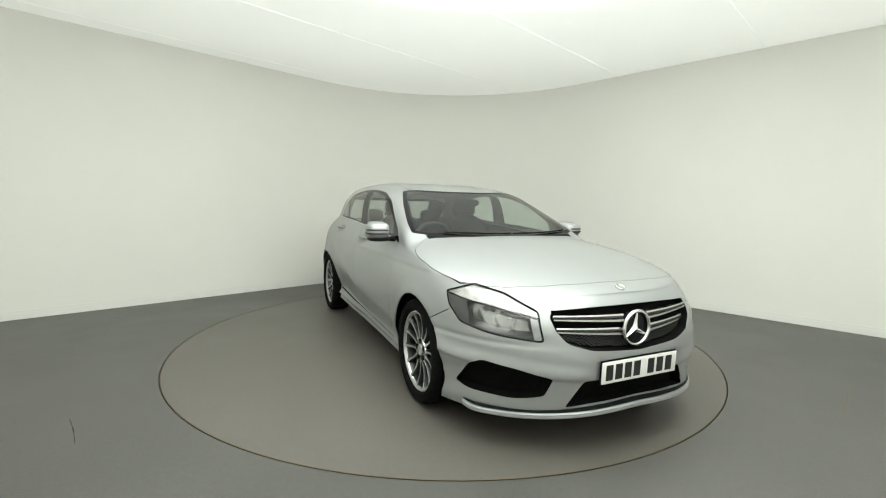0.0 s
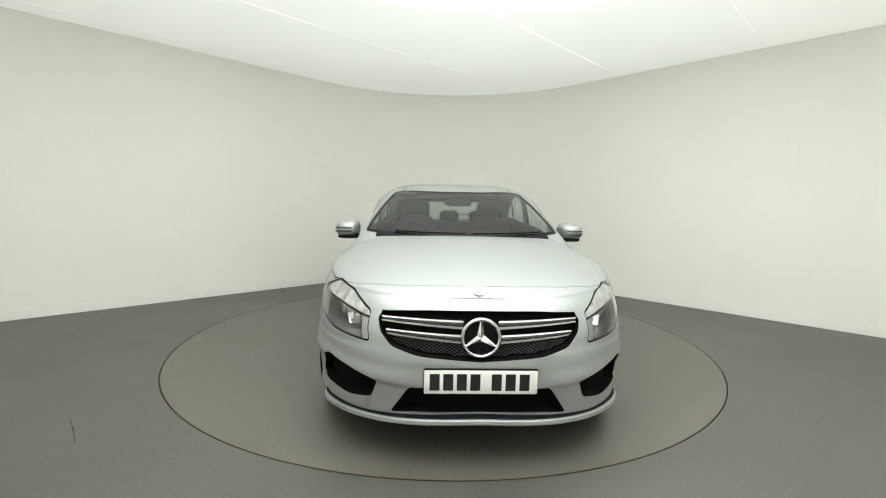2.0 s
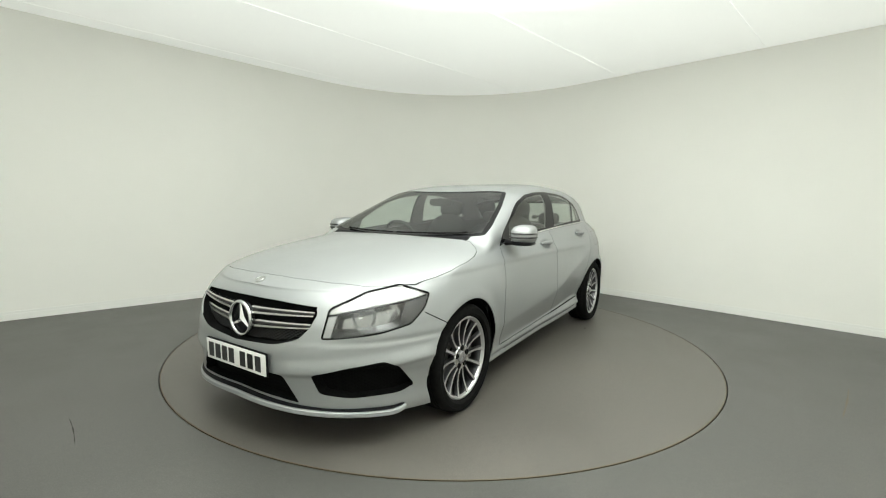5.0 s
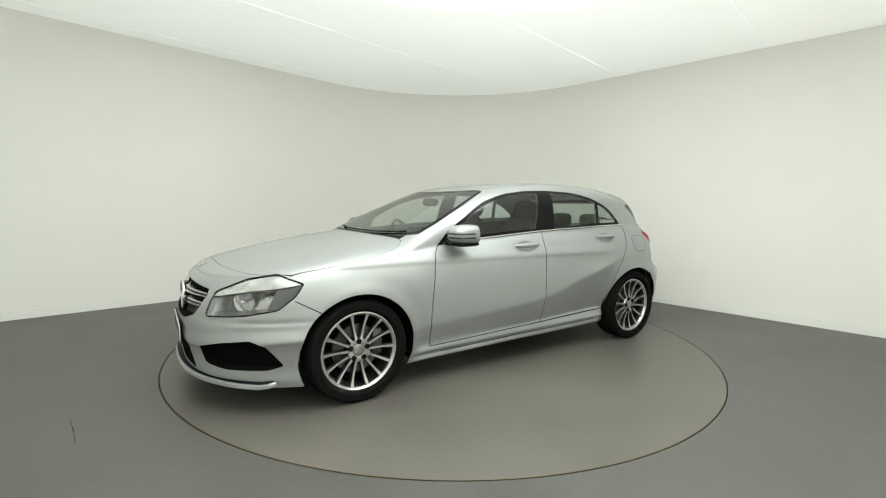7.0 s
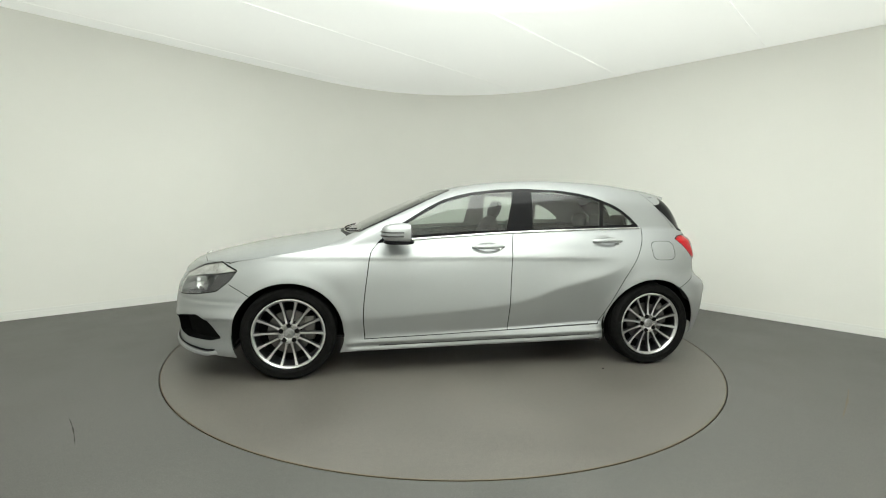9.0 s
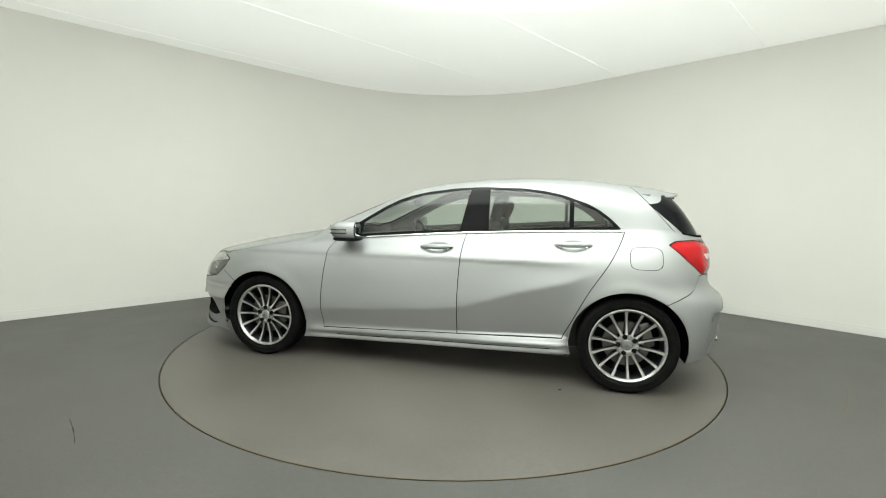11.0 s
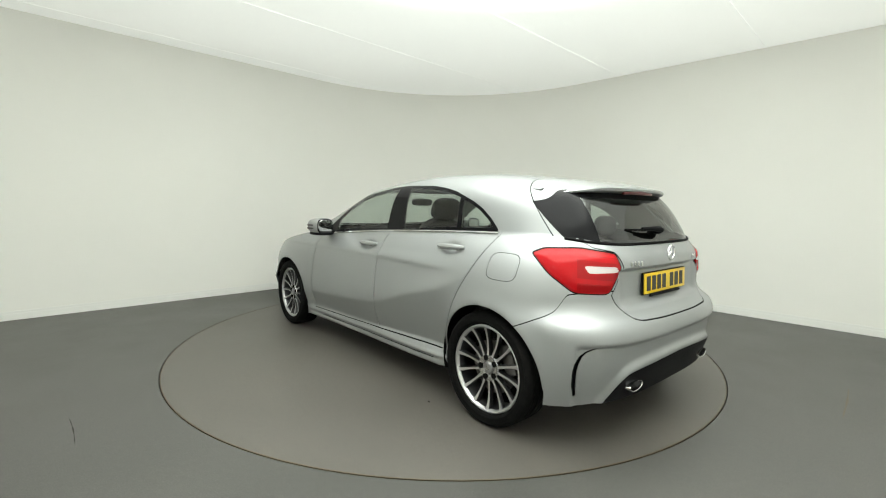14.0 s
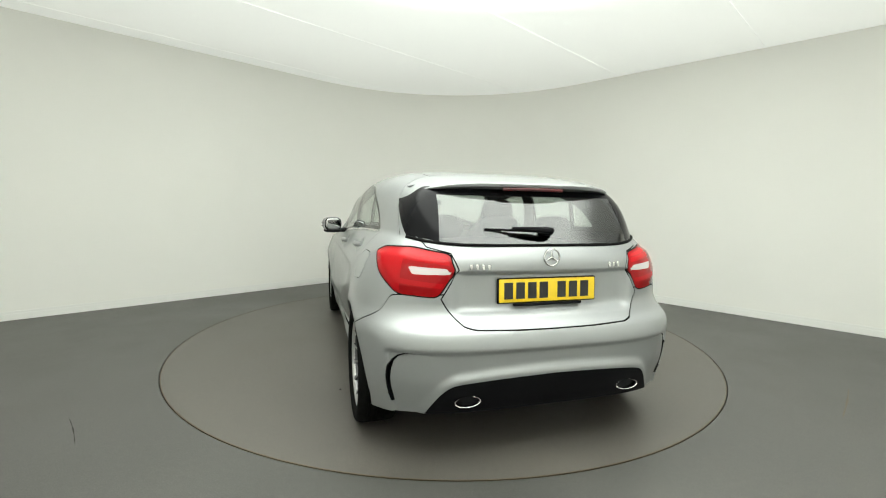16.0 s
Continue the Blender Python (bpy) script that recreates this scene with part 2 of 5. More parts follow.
def side_width(x, z):
    """Half width of the body at station x and height z, with the two creases of the doors."""
    w, b, zb = WIDE(x), BELT_WIDE(x), BELT(x)
    mid = 0.62
    up = np.clip((z - mid) / np.maximum(zb - mid, 0.05), 0, 1.2)
    power = 2.4 + 0.7 * step(-0.8, -1.5, x)
    y = w - (w - b) * up ** power
    low = np.clip((mid - z) / 0.42, 0, 1.2)
    y = y - 0.035 * low ** 2
    doors = step(1.02, 0.8, x) * step(-1.25, -0.75, x)
    zl = LOW_CREASE(x)
    # a kink under the upper crease, filled again towards the lower one
    drop = np.maximum(0.832 - zl, 0.02)
    part_way = np.clip((0.832 - z) / drop, 0, 1)
    y = y - 0.062 * part_way * (1 - part_way) ** 1.5 * doors * step(0.03, 0.16, 0.832 - zl)
    below = zl - z
    y = y - 0.21 * (np.sqrt(below ** 2 + 0.002 ** 2) + below) / 2 * (0.7 + 0.3 * step(0.262, 0.315, z)) * step(1.2, 0.85, x) * step(-1.3, -0.85, x)
    y = y + 0.006 * step(0.821, 0.835, z) * step(0.91, 0.845, z) * step(1.8, 1.4, x) * step(-1.2, -0.5, x)
    for c in (1.35, -1.35):
        r = np.hypot(x - c, z - 0.318)
        y = y + 0.009 * np.exp(-((r - 0.365) / 0.05) ** 2)
    # recesses behind the door handles, and the swelling of the side skirt
    for hx, hz in HANDLES:
        y = y - 0.020 * np.exp(-(((x - hx) / 0.075) ** 2 + ((z - hz) / 0.030) ** 2) ** 2)
    skirt = step(1.0, 0.9, x) * step(-1.0, -0.9, x)
    y = y + 0.013 * skirt * np.exp(-((z - FOOT(x) - 0.064) / 0.016) ** 2) - 0.006 * skirt * np.exp(-((z - FOOT(x) - 0.036) / 0.010) ** 2) + 0.014 * skirt * np.exp(-((z - FOOT(x) - 0.010) / 0.014) ** 2)
    # towards the rear wheel the skirt stands further out than the door above it
    y = y + (0.006 + 0.032 * step(0.1, -0.75, x)) * skirt * step(SILL_TOP(x) + 0.012, SILL_TOP(x) - 0.004, z)
    # the ledge of the front bumper under the lamps
    y = y + 0.010 * step(1.4, 1.7, x) * step(0.545, 0.52, z) * step(0.36, 0.42, z)
    # the bumper's lower corner flares out ahead of the front wheel
    y = y + 0.016 * step(1.55, 1.70, x) * step(0.285, 0.19, z)
    return y


DIFFUSER = curve((0.0, 0.43), (0.2, 0.425), (0.40, 0.412), (0.50, 0.395), (0.545, 0.36), (0.585, 0.30), (0.64, 0.2))


def tail_q(x, y):
    return ((x + 1.9) + (y - 0.5)) * 0.7071


def skin_grid(nf=72, nm=140, nr=72, nv=64, nw=48):
    """Points of the half skin: an array [column, row, 3]; row nv is the belt."""
    def even(n, depth, p, q):
        """Angles that space the columns evenly round a corner."""
        a = (1 - np.cos(np.linspace(0, np.pi, 6001))) * np.pi / 4
        x, y = depth * np.maximum(np.cos(a), 0) ** (2 / p), 0.87 * np.sin(a) ** (2 / q)
        s = np.concatenate([[0], np.cumsum(np.hypot(np.diff(x), np.diff(y)))])
        return np.interp(np.linspace(0, s[-1], n + 1), s, a)
    kinds = [("f", a) for a in even(nf, 0.88, 2.2, 2.6)] + [("m", FRONT_C + (REAR_C - FRONT_C) * i / nm) for i in range(1, nm)] + [("r", a) for a in even(nr, 0.75, 4.1, 3.0)[::-1]]
    rows = np.concatenate([np.linspace(0, 1, nv + 1), np.linspace(0, 1, nw + 1)[1:]])
    out = np.zeros((len(kinds), len(rows), 3))
    for j, (k, a) in enumerate(kinds):
        def at(z):
            if k == "m":
                x = np.full_like(z, a)
                return x, side_width(x, z)
            low = step(0.72, 0.60, z)
            c, e, p, q = (FRONT_C, NOSE(z), 2.2, 2.6 + 0.4 * low) if k == "f" else (REAR_C, TAIL(z), 3.9 + 0.8 * low, 2.9 + 0.5 * low)
            x = c + (e - c) * max(math.cos(a), 0) ** (2 / p)
            y = side_width(x, z) * max(math.sin(a), 0) ** (2 / q)
            if k == "f":
                # the crest over the side intakes, and the hollow under it
                crest = 0.362 + 0.078 * math.sin(a) ** 1.5
                rise = 0.012 * step(crest + 0.085, crest + 0.002, z) * step(crest - 0.012, crest + 0.001, z) * float(step(0.10, 0.32, math.sin(a)) * step(0.985, 0.90, math.sin(a)))
                x, y = x + rise * math.cos(a), y + rise * math.sin(a)
                y = y + 0.012 * step(0.52, 0.40, z) * float(step(0.70, 0.90, math.sin(a)))
                # a softer ridge under the lamps, level with the plate's top
                ridge = 0.004 * step(0.615, 0.560, z) * step(0.530, 0.557, z) * float(step(0.45, 0.68, math.sin(a)))
                x, y = x + ridge * math.cos(a), y + ridge * math.sin(a)
            else:
                # the hollow below the bumper's crease, ending in a flange round the diffuser
                flange = DIFFUSER(np.minimum(np.abs(y), 0.64))
                q = tail_q(x, y)
                hollow = step(0.556, 0.540, z) * step(0.012, 0.055, z - flange) * step(0.236, 0.20, q)
                x = x + 0.020 * hollow * step(0.0, 0.3, y + 0.3)
                # the plate's recess in the tailgate, between a sharp upper edge and a soft lower ledge
                recess = step(0.900, 0.889, z) * step(0.692, 0.722, z) * step(0.50, 0.43, np.abs(y))
                x = x + 0.032 * recess
            return x, y
        x0 = a if k == "m" else (FRONT_C + 0.85 * math.cos(a) ** (2 / 2.2) if k == "f" else REAR_C - 0.72 * max(math.cos(a), 0) ** (2 / 3.9))
        zb, zf = float(BELT(x0)), float(FOOT(x0))
        z = zf + (zb - zf) * rows[: nv + 1]
        x, y = at(z)
        out[j, : nv + 1] = np.stack([x, y, z], 1)
        tx, ty, tz = x[-1], y[-1], zb
        # above the belt: bonnet, then glass and roof
        cab = float(step(1.02, 0.72, tx))
        sx, sz = 2.2 + 2.4 * cab, 2.0 + cab * (2.8 + 1.5 * float(step(0.0, 0.3, tx)))
        lean = 0.055 * cab + 0.10 * float(step(-1.05, -1.6, tx))
        f = np.linspace(0, np.pi / 2, 400)
        zz = np.sin(f) ** (2 / sz)
        yy = np.maximum(np.cos(f), 0) ** (2 / sx) * (1 - lean * zz)
        top = max(float(SPINE(tx)), tz + 0.002)
        py, pz = ty * yy, tz + (top - tz) * zz
        s = np.concatenate([[0], np.cumsum(np.hypot(np.diff(py), np.diff(pz)))])
        g = np.linspace(0, s[-1], nw + 1)[1:]
        out[j, nv + 1:, 0] = tx
        out[j, nv + 1:, 1] = np.interp(g, s, py)
        out[j, nv + 1:, 2] = np.interp(g, s, pz)
        out[j, -1, 1] = 0
    out[0, :, 1] = 0
    out[-1, :, 1] = 0
    return out, nv


def inside_polygon(pts):
    """Signed distance to a closed outline of (a, b) points: negative inside."""
    p = np.array(pts, float)
    q = np.roll(p, -1, axis=0)

    def f(a, b):
        c = np.stack([np.asarray(a, float), np.asarray(b, float)], -1)[..., None, :]
        e = q - p
        t = np.clip(((c - p) * e).sum(-1) / (e * e).sum(-1), 0, 1)
        d = np.sqrt((((c - p) - t[..., None] * e) ** 2).sum(-1)).min(-1)
        up = (p[:, 1] <= c[..., 1]) != (q[:, 1] <= c[..., 1])
        with np.errstate(divide="ignore", invalid="ignore"):
            xs = p[:, 0] + (c[..., 1] - p[:, 1]) * e[:, 0] / np.where(e[:, 1] == 0, 1e-9, e[:, 1])
        odd = (up & (c[..., 0] < xs)).sum(-1) % 2 == 1
        return np.where(odd, -d, d)
    return f


def rounded(pts, n=5, k=0.28):
    """The outline with its corners cut round."""
    out = []
    m = len(pts)
    for i in range(m):
        a, b, c = (np.array(pts[(i + o) % m], float) for o in (-1, 0, 1))
        s, e = b + (a - b) * k, b + (c - b) * k
        for j in range(n + 1):
            t = j / n
            out.append(tuple((1 - t) ** 2 * s + 2 * t * (1 - t) * b + t * t * e))
    return out


def near_line(pts):
    """Distance to an open line of (a, b) points."""
    p = np.array(pts, float)

    def f(a, b):
        c = np.stack([np.asarray(a, float), np.asarray(b, float)], -1)[..., None, :]
        e = p[1:] - p[:-1]
        t = np.clip(((c - p[:-1]) * e).sum(-1) / (e * e).sum(-1), 0, 1)
        return np.sqrt((((c - p[:-1]) - t[..., None] * e) ** 2).sum(-1)).min(-1)
    return f


def cut(bm, f, where=None):
    """Splits the faces of bm along f = 0; f takes an array of points."""
    vs = list(bm.verts)
    co = np.array([v.co for v in vs])
    val = f(co[:, 0], co[:, 1], co[:, 2])
    val = np.where(np.abs(val) < 2e-4, 0.0, val)
    ok = np.ones(len(vs), bool) if where is None else where(co[:, 0], co[:, 1], co[:, 2])
    d = {v: x for v, x in zip(vs, val)}
    ok = {v: o for v, o in zip(vs, ok)}
    faces = set()
    for e in list(bm.edges):
        a, b = e.verts
        if d[a] * d[b] < 0 and ok[a] and ok[b]:
            faces.update(e.link_faces)
            t = d[a] / (d[a] - d[b])
            _, nv = bmesh.utils.edge_split(e, a, t)
            d[nv], ok[nv] = 0.0, True
    for v in vs:
        if d[v] == 0 and ok[v]:
            faces.update(v.link_faces)
    todo = list(faces)
    while todo:
        f0 = todo.pop()
        if not f0.is_valid:
            continue
        ring = list(f0.verts)
        n = len(ring)
        val = [d[v] for v in ring]
        if max(val) <= 0 or min(val) >= 0:
            continue
        best = None
        for i in range(n):
            for j in range(i + 2, n):
                if val[i] != 0 or val[j] != 0 or (i == 0 and j == n - 1):
                    continue
                p, q = val[i + 1: j], val[j + 1:] + val[:i]
                mixed = (max(p) > 0 > min(p)) + (max(q) > 0 > min(q))
                if best is None or mixed < best[0]:
                    best = (mixed, ring[i], ring[j])
        if best:
            try:
                g, _ = bmesh.utils.face_split(f0, best[1], best[2])
            except ValueError:
                continue
            if best[0]:
                todo += [f0, g]


def refine(bm, f, reach, cuts=2):
    """Finer faces along a line, before it is cut."""
    vs = list(bm.verts)
    co = np.array([v.co for v in vs])
    near = np.abs(f(co[:, 0], co[:, 1], co[:, 2])) < reach
    hit = {v for v, n in zip(vs, near) if n}
    es = [e for e in bm.edges if e.verts[0] in hit and e.verts[1] in hit]
    bmesh.ops.subdivide_edges(bm, edges=es, cuts=cuts, use_grid_fill=True)


# ---- outlines of the panels ----
def lamp_q(x, y):
    return ((2.0 - x) + (y - 0.6)) * 0.7071


HEAD = inside_polygon(rounded([(-0.158, 0.558), (-0.118, 0.697), (0.062, 0.772), (0.23, 0.803), (0.388, 0.752), (0.36, 0.684), (0.28, 0.610), (0.115, 0.580)], 3, 0.10))
TAIL_LAMP = inside_polygon(rounded([(0.432, 0.978), (0.357, 0.882), (0.236, 0.792), (0.048, 0.780), (-0.02, 0.906), (0.014, 0.982), (0.20, 1.010), (0.37, 1.004)], 4, 0.18))
REVERSE = inside_polygon(rounded([(0.004, 0.888), (0.014, 0.915), (0.190, 0.922), (0.165, 0.886)], 3, 0.15))
GRILLE = inside_polygon(rounded([(-0.1, 0.719), (0.25, 0.717), (0.462, 0.704), (0.485, 0.67), (0.47, 0.61), (0.42, 0.552), (0.29, 0.512), (-0.1, 0.486)], 4, 0.18))
INTAKE = inside_polygon([(-0.1, 0.365), (0.328, 0.365), (0.345, 0.345), (0.42, 0.232), (0.3, 0.243), (-0.1, 0.255)])
FOG = inside_polygon(rounded([(-0.21, 0.384), (-0.04, 0.424), (0.14, 0.446), (0.215, 0.415), (0.305, 0.292), (0.22, 0.268), (-0.02, 0.264), (-0.165, 0.288)], 3, 0.15))
DLO = inside_polygon([(0.79, 0.905), (0.655, 1.030), (0.499, 1.125), (0.39, 1.192), (0.28, 1.247), (0.17, 1.282), (0.06, 1.308), (-0.15, 1.336), (-0.35, 1.346), (-0.634, 1.339), (-0.78, 1.322), (-0.902, 1.297), (-1.068, 1.238), (-1.15, 1.195), (-1.225, 1.138),
                      (-1.29, 1.075), (-1.285, 1.064), (-0.87, 1.052), (-0.45, 1.020), (0.03, 1.006), (0.36, 0.981), (0.6, 0.958)])
BONNET = inside_polygon([(2.03, -0.1), (2.025, 0.2), (1.995, 0.42), (1.93, 0.60), (1.85, 0.69), (1.731, 0.772), (1.60, 0.81), (1.472, 0.829), (1.30, 0.826), (1.172, 0.806), (1.10, 0.78), (1.04, 0.74), (0.98, 0.67), (0.975, 0.6), (1.03, 0.3), (1.045, -0.1)])
SCREEN = inside_polygon(rounded([(1.025, -0.3), (1.01, 0.25), (0.95, 0.59), (0.875, 0.718), (0.74, 0.703), (0.45, 0.632), (0.20, 0.548), (0.195, 0.48), (0.235, 0.25), (0.245, -0.3)], 3, 0.15))
DOOR_A = curve((0.2, 0.835), (0.27, 0.84), (0.43, 0.85), (0.75, 0.82), (0.87, 0.80), (0.93, 0.755), (1.0, 0.70))
DOOR_B = curve((0.2, -0.205), (0.58, -0.21), (0.87, -0.225), (1.02, -0.255), (1.03, -0.262), (1.35, -0.345))
DOOR_C = curve((0.2, -0.89), (0.31, -0.93), (0.43, -0.985), (0.65, -1.09), (0.87, -1.225), (1.0, -1.29), (1.06, -1.315))
SILL_TOP = curve((-1.0, 0.322), (-0.92, 0.32), (-0.22, 0.297), (0.22, 0.28), (0.84, 0.262), (1.0, 0.258))
BUMPER_REAR = curve((-1.95, 0.80), (-1.777, 0.785), (-1.733, 0.70), (-1.659, 0.654), (-1.55, 0.60))
GATE = inside_polygon([(-0.1, 1.2), (0.645, 1.2), (0.625, 1.08), (0.585, 1.01), (0.485, 0.985), (0.455, 0.91), (0.535, 0.775), (0.51, 0.73), (0.478, 0.69), (0.445, 0.66), (0.40, 0.648), (0.2, 0.642), (-0.1, 0.64)])
VENT = near_line([(0.222, 0.30), (0.231, 0.36), (0.232, 0.42), (0.224, 0.465), (0.206, 0.502), (0.178, 0.527), (0.14, 0.541), (0.072, 0.549)])
GAP = 0.0032
TAIL_BANDS = (0.838, 0.866, 0.946, 0.972)


LAMP_SPLIT = curve((-0.16, 0.66), (-0.03, 0.684), (0.125, 0.709), (0.246, 0.722), (0.39, 0.748))


def lamp_inner(x, y, z):
    """Distance from the head lamp's inner slanted edge."""
    return lamp_q(x, y) + 0.158 - 0.29 * (z - 0.558)


def vent_half(z):
    """Half width of the slit in the rear bumper's corner: it thins out at its upper end."""
    return 0.0115 - 0.0085 * step(0.455, 0.545, z) - 0.004 * step(0.36, 0.30, z)


def arch(x, z):
    c = np.where(x > 0, 1.35, -1.35)
    return np.hypot((x - c) / np.where(z < 0.318, 1.045, 1.03), z - 0.318) - 0.356


def wing_line(x, z):
    """Behind this the back window and its black side wings begin."""
    return x + 1.41 + (1.285 - z) * 1.16


def wing_top(y):
    """Upper edge of the black band round the back window; it sinks towards the sides."""
    return 1.305 - 0.065 * step(0.53, 0.66, np.abs(y))


def gate_top(x, z):
    """The shut line across the roof in front of the spoiler."""
    return x + 1.36 + (1.365 - z) * 0.88


def build_skin():
    grid, belt = skin_grid()
    nc, nr = grid.shape[:2]
    bm = bmesh.new()
    ids = {}
    for i in range(nc):
        for j in range(nr):
            if i in (0, nc - 1) and j > belt:
                ids[i, j] = ids[i, belt]
            else:
                ids[i, j] = bm.verts.new(grid[i, j])
    for i in range(nc - 1):
        for j in range(nr - 1):
            ring = []
            for v in (ids[i, j], ids[i + 1, j], ids[i + 1, j + 1], ids[i, j + 1]):
                if v not in ring:
                    ring.append(v)
            if len(ring) > 2:
                bm.faces.new(ring)
    bmesh.ops.remove_doubles(bm, verts=bm.verts, dist=1e-6)

    refine(bm, lambda x, y, z: np.where((x < -1.5) & (z < 0.62), VENT(tail_q(x, y), z), 9), 0.035)
    refine(bm, lambda x, y, z: np.where((x < -1.5) & (y > 0.5), z - BUMPER_REAR(x), 9), 0.05, 1)
    refine(bm, lambda x, y, z: np.where((x > 1.5) & (z > 0.5), HEAD(lamp_q(x, y), z), 9), 0.025, 1)
    refine(bm, lambda x, y, z: np.where((x < -1.4) & (z > 0.7), TAIL_LAMP(tail_q(x, y), z), 9), 0.025, 1)
    refine(bm, lambda x, y, z: np.where((x < -1.6) & (z > 0.8), REVERSE(tail_q(x, y), z), 9), 0.022, 1)

    def both(f, where):
        cut(bm, lambda x, y, z: f(x, y, z) - GAP, where)
        cut(bm, lambda x, y, z: f(x, y, z) + GAP, where)
    cut(bm, lambda x, y, z: arch(x, z), lambda x, y, z: (y > 0.5) & (z < 0.75))
    both(lambda x, y, z: HEAD(lamp_q(x, y), z), lambda x, y, z: (x > 1.5) & (z > 0.5))
    in_lamp = lambda x, y, z: (x > 1.5) & (z > 0.5) & (HEAD(lamp_q(x, y), z) < 0.012)
    for h in (0.005, -0.005):
        cut(bm, lambda x, y, z, h=h: z - LAMP_SPLIT(lamp_q(x, y)) - h, in_lamp)
    cut(bm, lambda x, y, z: lamp_inner(x, y, z) - 0.042, in_lamp)
    cut(bm, lambda x, y, z: lamp_q(x, y) - 0.238 - 0.3 * (z - 0.66), in_lamp)
    cut(bm, lambda x, y, z: HEAD(lamp_q(x, y), z) + 0.006, in_lamp)
    cut(bm, lambda x, y, z: GRILLE(y, z), lambda x, y, z: (x > 1.85) & (z < 0.8))
    cut(bm, lambda x, y, z: INTAKE(y, z), lambda x, y, z: (x > 1.9) & (z < 0.45))
    cut(bm, lambda x, y, z: FOG(lamp_q(x, y), z), lambda x, y, z: (x > 1.6) & (z < 0.5))
    both(lambda x, y, z: BONNET(x, y) * 1.7, lambda x, y, z: (x > 0.9) & (z > BELT(x) - 0.04))
    cut(bm, lambda x, y, z: SCREEN(x, y), lambda x, y, z: (x > 0.0) & (x < 1.15) & (z > 0.95))
    cut(bm, lambda x, y, z: SCREEN(x, y) + 0.032, lambda x, y, z: (x > 0.0) & (x < 1.15) & (z > 0.95))
    both(lambda x, y, z: (z - 0.574) - (x - 1.575) * 0.55, lambda x, y, z: (x > 1.45) & (x < 1.8) & (y > 0.7) & (z < 0.72) & (z > 0.5))
    glass = lambda x, y, z: (x > -1.4) & (x < 0.9) & (y > 0.4) & (z > BELT(x) - 0.02)
    cut(bm, lambda x, y, z: DLO(x, z), glass)
    cut(bm, lambda x, y, z: DLO(x, z) + 0.02, glass)
    for edge in (lambda x, z: x - 0.575 + (z - 0.95) * 0.25, lambda x, z: x - (-0.195 - 0.22 * (z - 1.02)), lambda x, z: x + 0.405, lambda x, z: x + 0.955 - (z - 1.05) * 0.0, lambda x, z: x + 0.985):
        cut(bm, lambda x, y, z, e=edge: e(x, z), glass)
    low = lambda x, y, z: (z < BELT(x) + 0.02) & (x < 1.0) & (x > -1.45) & (y > 0.5)
    both(lambda x, y, z: x - DOOR_A(z), low)
    both(lambda x, y, z: x - DOOR_B(z), lambda x, y, z: (x > -0.6) & (x < 0.1) & (y > 0.5) & (z < 1.36))
    both(lambda x, y, z: x - DOOR_C(z), low)
    both(lambda x, y, z: z - SILL_TOP(x), lambda x, y, z: (x < 1.0) & (x > -1.0) & (z < 0.45))
    flap = lambda x, y, z: (((x + 1.437) / 0.098) ** 4 + ((z - 0.892) / 0.070) ** 4) ** 0.25 * 0.15 - 0.15
    both(flap, lambda x, y, z: (x < -1.25) & (x > -1.65) & (y > 0.6))
    both(lambda x, y, z: TAIL_LAMP(tail_q(x, y), z), lambda x, y, z: (x < -1.4) & (z > 0.7) & (z < 1.06))
    cut(bm, lambda x, y, z: REVERSE(tail_q(x, y), z), lambda x, y, z: (x < -1.6) & (z > 0.85) & (z < 1.0))
    cut(bm, lambda x, y, z: tail_q(x, y) - 0.222, lambda x, y, z: (x < -1.5) & (z > 0.75) & (z < 1.03))
    cut(bm, lambda x, y, z: tail_q(x, y) - 0.094, lambda x, y, z: (x < -1.6) & (z > 0.87) & (z < 0.94))
    lamp_zone = lambda x, y, z: (x < -1.4) & (z > 0.7) & (z < 1.06) & (TAIL_LAMP(tail_q(x, y), z) < 0.01)
    cut(bm, lambda x, y, z: TAIL_LAMP(tail_q(x, y), z) + 0.013, lamp_zone)
    for h in TAIL_BANDS:
        cut(bm, lambda x, y, z, h=h: z - h - 0.10 * (tail_q(x, y) - 0.2) - 0.0025, lamp_zone)
        cut(bm, lambda x, y, z, h=h: z - h - 0.10 * (tail_q(x, y) - 0.2) + 0.0025, lamp_zone)
    rear_glass = lambda x, y, z: (x < -1.3) & (z > BELT(x) - 0.02)
    cut(bm, lambda x, y, z: wing_line(x, z), rear_glass)
    cut(bm, lambda x, y, z: z - wing_top(y), rear_glass)
    # above this height the window turns black, for the spoiler's shade
    cut(bm, lambda x, y, z: z - 1.262, rear_glass)
    cut(bm, lambda x, y, z: np.abs(y) - 0.50 - 0.10 * (1.28 - z), rear_glass)
    both(lambda x, y, z: gate_top(x, z), rear_glass)
    both(lambda x, y, z: GATE(y, z), lambda x, y, z: (x < -1.45) & (z < 1.1))
    both(lambda x, y, z: z - BUMPER_REAR(x), lambda x, y, z: (x < -1.5) & (z < 0.85) & (y > 0.4))
    cut(bm, lambda x, y, z: z - DIFFUSER(np.abs(y)), lambda x, y, z: (x < -1.6) & (z < 0.5) & (y < 0.7))
    cut(bm, lambda x, y, z: VENT(tail_q(x, y), z) - vent_half(z), lambda x, y, z: (x < -1.6) & (z < 0.6))
    both(lambda x, y, z: y - (0.475 + 0.01 * x), lambda x, y, z: (x < 0.25) & (x > -1.45) & (z > 1.25))
    return bm


